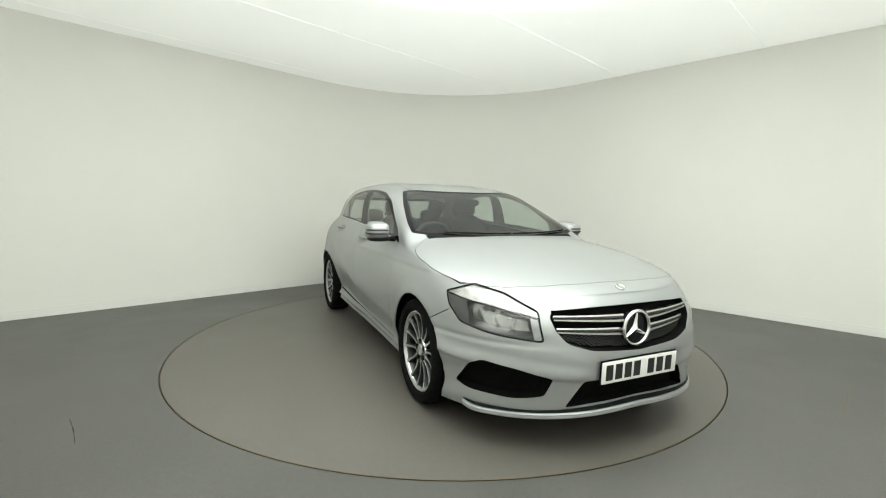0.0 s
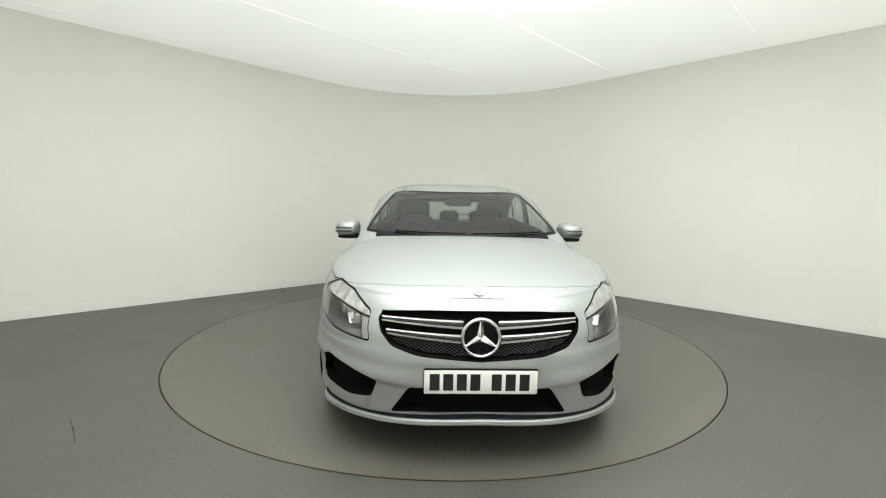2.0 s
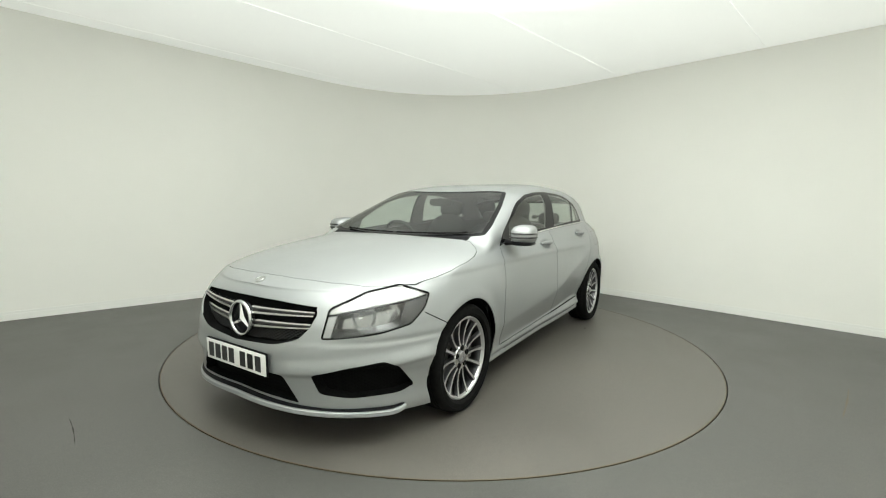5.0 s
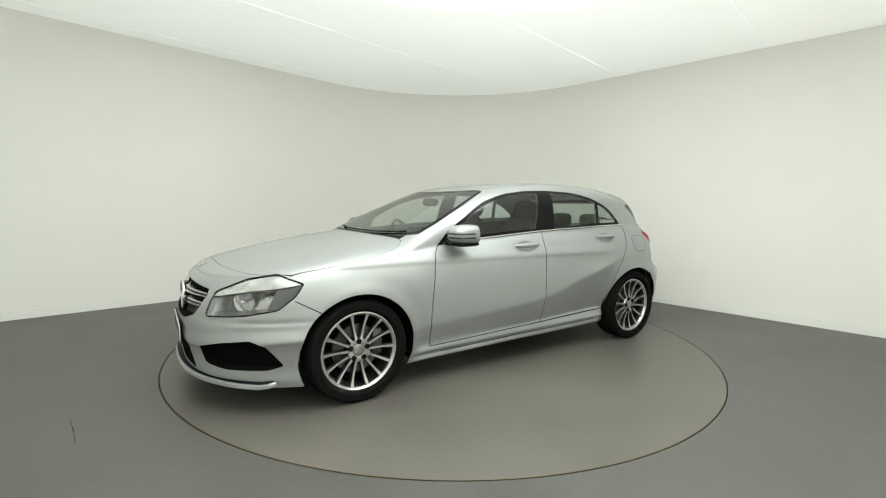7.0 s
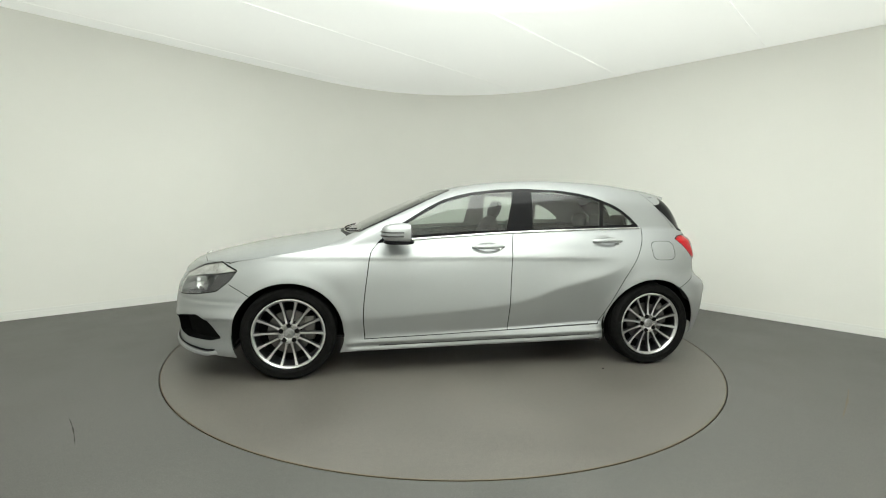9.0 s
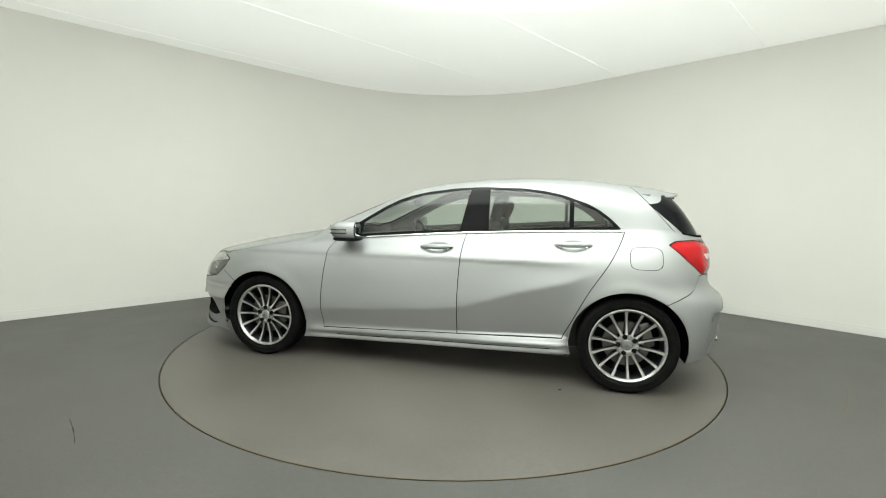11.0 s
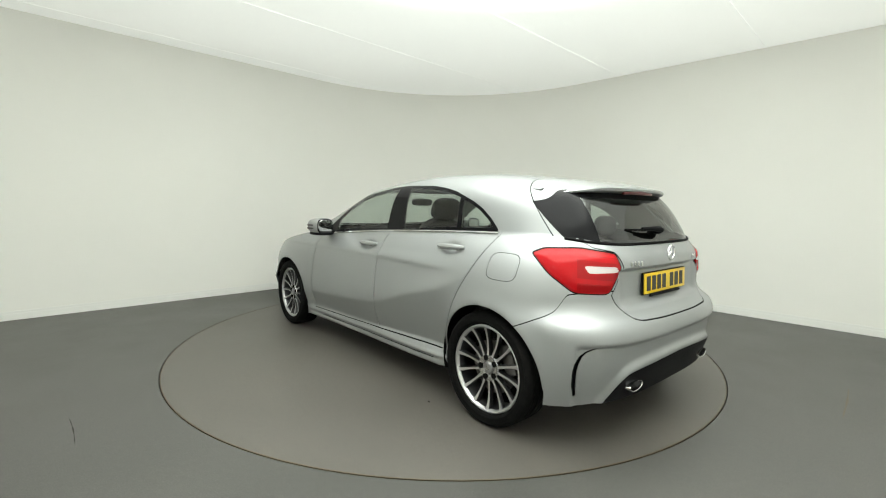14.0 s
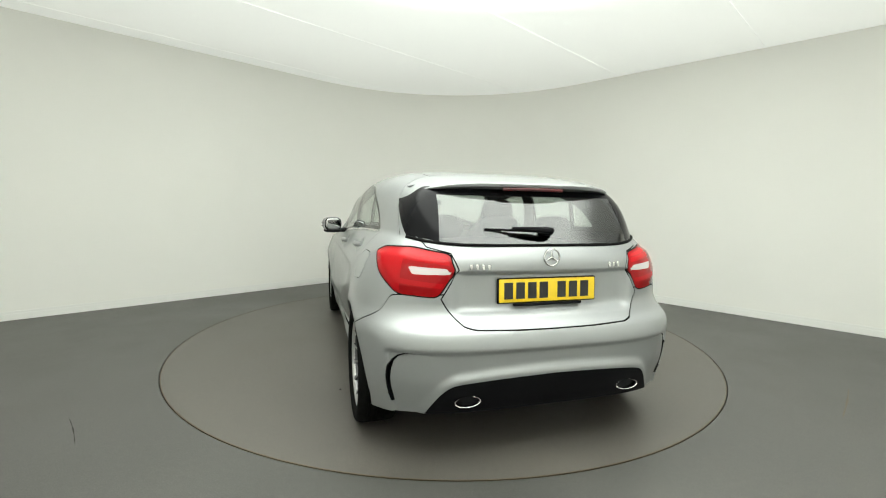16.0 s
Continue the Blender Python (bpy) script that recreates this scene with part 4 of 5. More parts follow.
def build_body():
    bm = build_skin()
    bm.normal_update()
    by = sort_faces(bm)
    # the tail lamp's lens swells a little out of the body
    lens = [v for v in bm.verts if v.co.x < -1.4 and 0.7 < v.co.z < 1.06 and v.co.y > 0.2]
    co = np.array([v.co for v in lens])
    d = TAIL_LAMP(tail_q(co[:, 0], co[:, 1]), co[:, 2])
    for v, k, n in zip(lens, d, [v.normal.copy() for v in lens]):
        if k < -0.002:
            v.co += n * (0.012 * float(step(-0.002, -0.05, k)))
    bm.normal_update()

    skin = {v: v.normal.copy() for v in bm.verts}

    def mid(name, faces, mat, label="", thick=0.004, parent=CAR):
        return panel(name, by[faces], mat, parent, label, 1, True, thick, True, skin)

    def pair(name, faces, mat, label="", thick=0.004, parents=(CAR, CAR), shadow=True):
        return [panel(name, by[faces], mat, p, label, s, False, thick, shadow, skin) for s, p in zip((1, -1), parents)]
    mid("bonnet", "bonnet", PAINT, thick=0.006)
    bumper = mid("front_bumper", "front_bumper", PAINT)
    mid("roof", "roof", PAINT)
    rear = mid("rear_bumper", "rear_bumper", PAINT)
    gate = mid("tailgate", "tailgate", PAINT)
    mid("cowl", "cowl", BLACK, "black plastic cowl below the windscreen")
    screen = mid("windscreen", "windscreen", GLASS, "clear curved windscreen", 0.0)
    screen.visible_shadow = False
    mid("edge_band", "screen_edge", GLOSS, "black printed screen edge", 0.003, screen)
    mid("gate_top", "gate_top", PAINT, "", 0.004, gate)
    pair("side_wing_and_shade", "gate_wing_and_shade", GLOSS, "gloss black back window wing, with the spoiler's shade as a top band", 0.004, (gate, gate))
    back = mid("back_window", "back_glass", TINTED, "tinted back window", 0.0, gate)
    back.visible_shadow = False
    mid("diffuser", "diffuser", BLACK, "black plastic diffuser", 0.004, rear)
    pair("wing_panel", "wing_panel", PAINT)
    pair("quarter_panel", "quarter_panel", PAINT)
    pair("side_frame", "side_frame", PAINT)
    pair("side_skirt", "side_skirt", PAINT)
    pair("fuel_flap", "fuel_flap", PAINT)
    front = pair("front_door", "front_door", PAINT)
    back_doors = pair("rear_door", "rear_door", PAINT)
    pair("window_frame", "window_frame", GLOSS, "gloss black window frame", 0.008)
    pair("window", "front_glass", GLASS, "clear window glass", 0.0, front, False)
    pair("window", "rear_glass", GLASS, "clear window glass", 0.0, back_doors, False)
    pair("quarter_window", "quarter_glass", GLASS, "small fixed window glass", 0.0, back_doors, False)
    # shut lines: black strips a little below the surface, in place of the gaps' shade
    part("shut_line_shade", lift(by["shut_line"], 1, True, 0.003), RUBBER_AND_SHADE, CAR, "thin black strips for the shade in the shut lines", recalc=False)
    # mesh-filled openings of the bumpers
    sunk = deepen(lift(by["grille"], 1, True), (-0.05, 0, 0), 0.985)
    grille = part("grille", sunk, MESH, CAR, "black honeycomb grille with two silver slats", recalc=False, sharp=50)
    part("intake", deepen(lift(by["intake"], 1, True), (-0.06, 0, 0), 0.96), MESH, bumper, "black lower intake", recalc=False)
    for s in (1, -1):
        part("fog_intake", deepen(lift(by["fog_intake"], s), (-0.05, -0.03 * s, 0), 0.90), MESH, bumper, "black side intake", recalc=False)
        part("bumper_vent", deepen(lift(by["bumper_vent"], s), (0.02, -0.015 * s, 0), 0.98), BLACK, rear, "black slit vent", recalc=False)
        # trim inside the pillars, its grey darkened for the cabin's shade
        part("pillar_trim", lift(by["side_frame"] + by["window_frame"], s, inward=0.016), TRIM_GREY, CAR, "grey pillar trim", recalc=False)
        # headlights: bowl, clear cover, reflectors
        lamp = part("headlight", deepen(lift(by["headlight"], s, inward=0.004), (-0.085, -0.05 * s, 0.0), 0.86), LAMP_GREY, CAR, "clear headlight with grey reflector housing", recalc=False)
        panel("cover", by["headlight"], CLEAR, lamp, "clear lamp cover", s, False, 0.0, False, skin)
        b = bmesh.new()
        lathe(b, [(0.062, 0.006), (0.056, -0.004), (0.044, -0.035), (0.014, -0.052)], 28)
        bmesh.ops.transform(b, matrix=pose(1.955, 0.625 * s, 0.640, 0, 0, -38 * s if s > 0 else 218), verts=b.verts)
        part("reflector", b, LAMP_BRIGHT, lamp, "bright bowl reflector", sharp=60)
        b = bmesh.new()
        lathe(b, [(0.046, 0.004), (0.042, -0.004), (0.032, -0.03), (0.01, -0.042)], 28)
        bmesh.ops.transform(b, matrix=pose(1.835, 0.695 * s, 0.660, 0, 0, -48 * s if s > 0 else 228), verts=b.verts)
        part("reflector", b, LAMP_BRIGHT, lamp, "bright bowl reflector", sharp=60)
        for name, mat, label in (("light_guide", WHITE_LENS, "pale upper light guide"), ("smoked_panel", LAMP_DARK, "dark grey outer panel"), ("side_guide", SLAT_GREY, "silver inner edge strip"), ("divider", BLACK, "dark lamp surround")):
            part(name, lift([f for f in by["headlight"] if lamp_piece(f) == name], s, inward=0.007), mat, lamp, label, recalc=False)
        for x, y, z, r in ((1.972, 0.612, 0.640, 0.013), (1.850, 0.688, 0.658, 0.011)):
            b = bmesh.new()
            blob(b, (x - 0.012, (y - 0.010) * s, z), (2.6 * r, 2.6 * r, 2 * r), 2.2, 14)
            part("bulb_shield", b, CHROME, lamp, "small chrome bulb shield")
        # tail lights
        tail = panel("tail_light", by["tail_light"], RED, CAR, "red tail light with a white reversing lens", s, False, 0.006, True, skin)
        panel("reversing_lens", by["reversing_lens"], REVERSE_LENS, tail, "white reversing lens", s, False, 0.004, True, skin)
        panel("lens_edge", by["tail_edge"], DEEP_RED, tail, "deep red lens border and ribs", s, False, 0.004, True, skin)
        panel("lower_lens", by["tail_lower"], DEEP_RED, tail, "deep red lower lens", s, False, 0.004, True, skin)
    bm.free()
    return bumper, rear, gate, grille, front, back_doors


def build_underbody():
    b = bmesh.new()
    pts = [(1.98, -0.55), (1.98, 0.55), (1.72, 0.74), (1.72, 0.52), (0.98, 0.52), (0.98, 0.80), (-0.98, 0.80), (-0.98, 0.52), (-1.72, 0.52), (-1.74, 0.62), (-1.78, 0.5), (-1.78, -0.5), (-1.74, -0.62),
           (-1.72, -0.52), (-0.98, -0.52), (-0.98, -0.80), (0.98, -0.80), (0.98, -0.52), (1.72, -0.52), (1.72, -0.74)]
    prism(b, pts, "z", 0.19, 0.24)
    part("underbody", b, DASH, CAR, "black underbody tray", smooth=False)
    for cx in (1.35, -1.35):
        for s in (1, -1):
            b = bmesh.new()
            rows = []
            for d in (0.0, 0.70, 0.53):
                rows.append([(cx + 0.372 * math.cos(a) * 1.03, s * (d or 0.838 - 0.055 * float(step(1.5, 1.74, abs(cx + 0.372 * math.cos(a))))), 0.318 + 0.366 * math.sin(a)) for a in [radians(-17 + 214 * i / 28) for i in range(29)]])
            vs = strip(b, rows)
            b.faces.new(vs[-1])
            part("wheel_arch_liner", b, RUBBER_AND_SHADE, CAR, "black wheel arch liner", sharp=60)


def build_wheel():
    """An 18-inch alloy wheel, its outer face towards +y."""
    b = bmesh.new()
    lathe(b, [(0.240, -0.10), (0.242, -0.085), (0.222, -0.07), (0.215, 0.03), (0.226, 0.062)], 72)
    wheel = part("wheel", b, ALLOY_GREY, CAR, "multi-spoke machined alloy wheel with low-profile tyre", sharp=40)
    b = bmesh.new()
    lathe(b, [(0.238, -0.11), (0.262, -0.118), (0.296, -0.113), (0.312, -0.100), (0.3175, -0.085), (0.318, -0.045), (0.311, -0.043), (0.311, -0.037), (0.318, -0.035), (0.318, -0.004), (0.311, -0.003), (0.311, 0.003), (0.318, 0.004),
              (0.318, 0.035), (0.311, 0.037), (0.311, 0.043), (0.3178, 0.045), (0.316, 0.0660), (0.309, 0.0820), (0.301, 0.0900), (0.292, 0.0935), (0.289, 0.0920), (0.270, 0.0940), (0.262, 0.0930), (0.259, 0.0905), (0.250, 0.0840), (0.2435, 0.0660), (0.238, 0.07)], 96)
    part("tyre", b, TYRE, wheel, "black low-profile tyre", sharp=30)
    for i in range(14):
        a = math.tau * i / 14
        b = bmesh.new()
        n = 8
        rows = []
        for k in range(n + 1):
            u = k / n
            r = 0.062 + (0.232 - 0.062) * u
            y = 0.052 + 0.017 * u - 0.012 * math.sin(math.pi * u)
            w = 0.0105 - 0.0030 * math.sin(math.pi * min(u * 1.1, 1)) + 0.004 * max(0, u - 0.85) / 0.15
            d = 0.030 - 0.008 * u
            rows.append([(r, y - d, w * 1.25), (r, y - 0.004, w), (r, y, w * 0.8), (r, y, -w * 0.8), (r, y - 0.004, -w), (r, y - d, -w * 1.25)])
        strip(b, rows, closed=True)
        bmesh.ops.transform(b, matrix=Matrix.Rotation(a, 4, "Y"), verts=b.verts)
        ob = part("spoke", b, ALLOY, wheel, sharp=30)
        ob.data.materials.append(ALLOY_GREY)
        for f in ob.data.polygons:
            f.material_index = 0 if abs(f.normal.y) > 0.75 else 1
    b = bmesh.new()
    lathe(b, [(0.224, 0.058), (0.228, 0.070), (0.2365, 0.0765), (0.243, 0.0745), (0.2435, 0.066), (0.236, 0.060)], 96)
    part("rim_lip", b, ALLOY, wheel, "bright machined rim lip", sharp=50)
    b = bmesh.new()
    lathe(b, [(0.069, 0.01), (0.075, 0.045), (0.071, 0.053), (0.060, 0.054), (0.036, 0.050), (0.034, 0.046), (0.0, 0.046)], 48)
    part("hub", b, SATIN, wheel, "satin silver wheel hub", sharp=30)
    b = bmesh.new()
    lathe(b, [(0.034, 0.045), (0.0335, 0.056), (0.031, 0.0590), (0.016, 0.0610), (0.0, 0.0615)], 40)
    part("centre_cap", b, SLAT_GREY, wheel, "satin silver centre cap", sharp=30)
    b = bmesh.new()
    for k in range(3):
        prism(b, [(-0.0035, 0.0), (0.0035, 0.0), (0.0, 0.023)], "y", 0.0600, 0.0630)
        bmesh.ops.rotate(b, cent=(0, 0, 0), matrix=Matrix.Rotation(math.tau / 3, 3, "Y"), verts=b.verts)
    part("cap_emblem", b, CHROME, wheel, "small three-armed chrome emblem", smooth=False)
    # five black discs on the hub, in place of shaded bolt holes
    for i in range(5):
        a = math.tau * (i + 0.25) / 5
        b = bmesh.new()
        lathe(b, [(0.0160, 0.0535), (0.0160, 0.0562), (0.0148, 0.0562), (0.0140, 0.0550), (0.0, 0.0550)], 16)
        bmesh.ops.translate(b, vec=(0.056 * math.cos(a), 0, 0.056 * math.sin(a)), verts=b.verts)
        part("bolt_hole_shade", b, RUBBER_AND_SHADE, wheel, "black disc for the shade in a wheel bolt recess", sharp=30)
    b = bmesh.new()
    lathe(b, [(0.08, -0.02), (0.08, 0.006), (0.148, 0.006), (0.150, 0.004), (0.150, -0.018), (0.148, -0.02), (0.08, -0.02)], 64)
    part("brake_disc", b, IRON, wheel, "worn steel brake disc", sharp=30)
    b = bmesh.new()
    box(b, (-0.135, 0.0, 0.03), (0.07, 0.05, 0.17), 0.015, 2)
    part("brake_caliper", b, IRON, wheel, "grey brake caliper", sharp=30)
    b = bmesh.new()
    lathe(b, [(0.215, -0.05), (0.20, -0.045), (0.0, -0.045)], 40)
    part("backing_plate", b, RUBBER_AND_SHADE, wheel, "dark inner wheel", sharp=30)
    return wheel


def build_wheels():
    w = build_wheel()
    w.matrix_basis = pose(1.35, 0.785, 0.318, 0, 0, 0)
    copy_thing(w, pose(-1.35, 0.79, 0.318, 0, 17, 0))
    copy_thing(w, pose(1.35, -0.785, 0.318, 0, 8, 180))
    copy_thing(w, pose(-1.35, -0.79, 0.318, 0, 31, 180))


def characters(holder, plane, width, height, depth, way=1):
    """Seven plain upright bars with one wider gap, as on a number plate."""
    for a in (-0.212, -0.150, -0.088, -0.026, 0.072, 0.136, 0.200):
        b = bmesh.new()
        box(b, (plane, a * way, 0), (depth, width, height), 0.0015, 1)
        part("plate_bar", b, INK_AND_SHADE, holder, "plain black plate bar", sharp=40)


def build_nose(bumper, grille):
    # number plate, white, on a slight slope
    b = bmesh.new()
    box(b, (0, 0, 0), (0.012, 0.526, 0.124), 0.006, 2)
    m = pose(2.252, 0, 0.405, 0, 2, 0)
    holder = part("plate_holder", b, BLACK, CAR, "black plate holder", sharp=40)
    holder.matrix_basis = m
    b = bmesh.new()
    box(b, (0.009, 0, 0), (0.006, 0.520, 0.111), 0.004, 2)
    part("number_plate", b, PLATE_WHITE, holder, "white front number plate with dark bars", sharp=40)
    characters(holder, 0.0125, 0.046, 0.079, 0.002)
    # grille slats: a pair of silver double blades either side of the round emblem
    for s in (1, -1):
        for z0, z1, y1 in ((0.655, 0.668, 0.466), (0.586, 0.606, 0.446)):
            b = bmesh.new()
            rows, slot = [], []
            for i in range(11):
                u = i / 10
                y = 0.082 + (y1 - 0.082) * u
                x, z = float(NOSE(0.62)) - 0.010 - 0.36 * y * y, z0 + (z1 - z0) * u
                h = 0.0215 - 0.0085 * u
                rows.append([(x + d, s * y, z + k * h) for d, k in ((-0.030, 1.0), (-0.006, 1.0), (-0.002, 0.60), (-0.009, 0.35), (-0.009, -0.05), (0.003, -0.25), (0.003, -0.80), (-0.004, -1.0), (-0.030, -1.0))])
                slot.append((x - 0.0065, s * y, z + 0.15 * h))
            vs = strip(b, rows, closed=True)
            b.faces.new(vs[0][::-1])
            b.faces.new(vs[-1])
            slat = part("slat", b, SATIN, grille, "satin silver grooved grille slat", sharp=25)
            # a black bar in the slat's groove stands for its shade
            b = bmesh.new()
            tube(b, slot, [0.0042 - 0.0016 * i / 10 for i in range(11)], 6)
            part("groove", b, INK_AND_SHADE, slat, "black strip for the groove's shade")
    # the lattice below the slats
    b = bmesh.new()
    for way in (1, -1):
        for i in range(-34, 35):
            run = []
            for k in range(11):
                z = 0.49 + 0.10 * k / 10
                y = i * 0.024 + way * 1.6 * (z - 0.54)
                if abs(y) < 0.47 and float(GRILLE(abs(y), z)) < -0.008:
                    run.append((float(NOSE(z)) - 0.040 - 0.30 * y * y, y, z))
            if len(run) > 2:
                tube(b, run, 0.0020, 5)
    part("lattice", b, LATTICE, grille, "dark grey plastic grille lattice")
    b = bmesh.new()
    n = 48
    rows = []
    for k in range(10):
        a = math.tau * k / 10
        rows.append([(2.222 + 0.011 * math.sin(a), (0.087 + 0.0095 * math.cos(a)) * math.cos(math.tau * i / n), 0.600 + (0.087 + 0.0095 * math.cos(a)) * math.sin(math.tau * i / n)) for i in range(n)])
    strip(b, rows + rows[:1], closed=True)
    bmesh.ops.remove_doubles(b, verts=b.verts, dist=1e-6)
    part("emblem_ring", b, SATIN, grille, "round chrome emblem ring")
    b = bmesh.new()
    bmesh.ops.create_cone(b, cap_ends=True, segments=48, radius1=0.086, radius2=0.082, depth=0.02, matrix=pose(2.205, 0, 0.6, 0, 90, 0))
    part("emblem_disc", b, GLOSS, grille, "gloss black emblem disc", sharp=30)
    b = bmesh.new()
    for k in range(3):
        a = radians(90 + 120 * k)
        tip = Vector((2.222, 0.088 * math.cos(a), 0.6 + 0.088 * math.sin(a)))
        l = Vector((0, -math.sin(a), math.cos(a)))
        d = Vector((0, math.cos(a), math.sin(a)))
        c = Vector((2.229, 0, 0.6))
        base = Vector((2.215, 0, 0.6))
        p = [b.verts.new(q) for q in (c, base + l * 0.017 + d * 0.010, base - l * 0.017 + d * 0.010, tip + l * 0.003, tip - l * 0.003, tip + Vector((0.004, 0, 0)), base - d * 0.004)]
        for ring in ((0, 1, 3, 5), (0, 5, 4, 2), (0, 2, 6), (0, 6, 1)):
            b.faces.new([p[i] for i in ring])
    part("emblem_arms", b, CHROME, grille, "three tapered chrome emblem arms", smooth=False)
    # small badge on the nose
    b = bmesh.new()
    lathe(b, [(0.026, -0.008), (0.026, 0.003), (0.023, 0.0045), (0.020, 0.003), (0.0, 0.004)], 28)
    bmesh.ops.transform(b, matrix=pose(2.1025, 0, 0.7915, 66, 0, -90), verts=b.verts)
    part("bonnet_badge", b, SATIN, CAR, "small round silver badge")
    # splitter lip under the bumper
    # the second strip is black in place of the shade above the lip
    for name, z0, z1, off, mat, lab in (("splitter", 0.166, 0.196, 0.037, PAINT, "silver splitter lip"), ("splitter_gap_shade", 0.194, 0.209, 0.027, BLACK, "black strip for the shade in the gap above the splitter")):
        b = bmesh.new()
        rows = []
        for i in range(-30, 31):
            a = abs(i) / 30 * radians(61.5)
            end = 1 + 0.25 * float(step(0.5, 0.9, abs(i) / 30)) - 1.1 * float(step(0.95, 1.0, abs(i) / 30))
            s = 1 if i >= 0 else -1
            ring = []
            for z, o in ((z0, -0.05), (z0 + 0.002, off - 0.006), (z0 + 0.008, off), (z1 - 0.006, off - 0.002), (z1, off - 0.010), (z1, -0.05)):
                z += 0.048 * (1 - math.sin(a)) - 0.014 + 0.016 * float(step(0.88, 1.0, abs(i) / 30))
                nose = float(NOSE(0.25))
                x = FRONT_C + (nose - FRONT_C) * math.cos(a) ** (2 / 2.2)
                y = float(side_width(x, 0.25)) * math.sin(a) ** (2 / 2.6) if a > 0 else 0.0
                d = Vector((math.cos(a), math.sin(a) * 0.8, 0)).normalized()
                o = o * end if o > 0 else o
                ring.append((x + d.x * o, s * (y + d.y * o), z))
            rows.append(ring)
        strip(b, rows, closed=True)
        part(name, b, mat, bumper, lab, sharp=40)


def build_tail(rear, gate):
    b = bmesh.new()
    box(b, (0, 0, 0), (0.010, 0.535, 0.122), 0.005, 2)
    holder = part("plate_holder", b, BLACK, CAR, "black plate holder", sharp=40)
    holder.matrix_basis = pose(-1.908, 0, 0.808, 0, 3, 0)
    b = bmesh.new()
    box(b, (-0.008, 0, 0), (0.006, 0.520, 0.111), 0.004, 2)
    part("number_plate", b, PLATE_YELLOW, holder, "yellow rear number plate with dark bars", sharp=40)
    b = bmesh.new()
    box(b, (-0.006, 0, -0.068), (0.016, 0.37, 0.014), 0.004, 1)
    part("plate_bracket", b, BLACK, holder, "black plate bracket", sharp=40)
    characters(holder, -0.0115, 0.046, 0.079, 0.002, -1)
    # emblem and lettering
    b = bmesh.new()
    n = 40
    rows = []
    for k in range(8):
        a = math.tau * k / 8
        rows.append([(-1.936 - 0.006 * math.sin(a), (0.040 + 0.0045 * math.cos(a)) * math.cos(math.tau * i / n), 0.968 + (0.040 + 0.0045 * math.cos(a)) * math.sin(math.tau * i / n)) for i in range(n)])
    strip(b, rows + rows[:1], closed=True)
    bmesh.ops.remove_doubles(b, verts=b.verts, dist=1e-6)
    for k in range(3):
        a = radians(90 + 120 * k)
        tube(b, [(-1.936, 0, 0.968), (-1.936, 0.040 * math.cos(a), 0.968 + 0.040 * math.sin(a))], [0.006, 0.002], 6)
    part("gate_emblem", b, CHROME, gate, "round chrome emblem with three arms")
    for y0, count, w in ((0.40, 4, 0.014), (-0.34, 3, 0.012)):
        b = bmesh.new()
        for i in range(count):
            y = y0 - i * 0.028
            box(b, (tail_x(y, 0.925) - 0.002, y, 0.925), (0.006, w, 0.024), 0.0015, 1)
        part("gate_lettering", b, SATIN, gate, "row of small chrome bars", sharp=40)
    # spoiler
    b = bmesh.new()
    rows = []
    for i in range(41):
        y = -0.60 + 1.20 * i / 40
        e = abs(y) / 0.60
        x0, x1 = -1.42, -1.735 + 0.075 * e ** 2.2 + 0.20 * e ** 9
        z0 = roof_height(x0, y)
        slope = (roof_height(-1.30, y) - z0) / 0.12
        z1 = z0 + slope * (x1 - x0) - 0.014 - 0.006 * e ** 3
        thin = 1 - 0.95 * e ** 5
        rows.append([(x0, y, z0 + 0.0005), (x0 * 0.6 + x1 * 0.4, y, z0 * 0.6 + z1 * 0.4 + 0.007 * thin), (x1 + 0.03, y, z1 + 0.007 * thin), (x1 + 0.004, y, z1 + 0.003 * thin), (x1, y, z1 - 0.004 * thin), (x1 + 0.006, y, z1 - 0.018 * thin), (x1 + 0.06, y, z1 - 0.030 * thin), (x0 - 0.06, y, z0 - 0.050 * thin)])
    vs = strip(b, rows, closed=True)
    b.faces.new(vs[0][::-1])
    b.faces.new(vs[-1])
    part("spoiler", b, PAINT, gate, "silver roof spoiler", sharp=45)
    b = bmesh.new()
    tube(b, [(-1.731 + 0.075 * (abs(y) / 0.55) ** 2.2, y, 1.296 - 0.03 * (abs(y) / 0.6) ** 2) for y in [-0.17 + 0.34 * i / 10 for i in range(11)]], 0.008, 8)
    part("brake_light", b, BRAKE_LENS, gate, "dark red high brake light")
    # black lower seal of the back window, along the belt
    row = [p for p in TAIL_GRID[:, TAIL_BELT] if p[0] < -1.5 and wing_line(p[0], p[2] + 0.012) < 0]
    b = bmesh.new()
    tube(b, [(p[0] - 0.001, p[1], p[2] + 0.003) for p in row] + [(p[0] - 0.001, -p[1], p[2] + 0.003) for p in row[::-1][1:]], 0.008, 6)
    part("window_seal", b, RUBBER_AND_SHADE, gate, "black rubber seal under the back window")
    # rear wiper
    b = bmesh.new()
    blob(b, (-1.845, -0.02, 1.088), (0.05, 0.07, 0.045))
    tube(b, [(-1.862, -0.03, 1.088), (-1.86, 0.07, 1.098), (-1.845, 0.17, 1.10)], [0.016, 0.013, 0.008], 8)
    part("rear_wiper", b, BLACK, gate, "black rear wiper")
    b = bmesh.new()
    tube(b, [(-1.846, 0.03, 1.088), (-1.838, 0.17, 1.092), (-1.815, 0.30, 1.095)], 0.006, 6)
    part("wiper_blade", b, RUBBER_AND_SHADE, gate, "black rubber wiper blade")
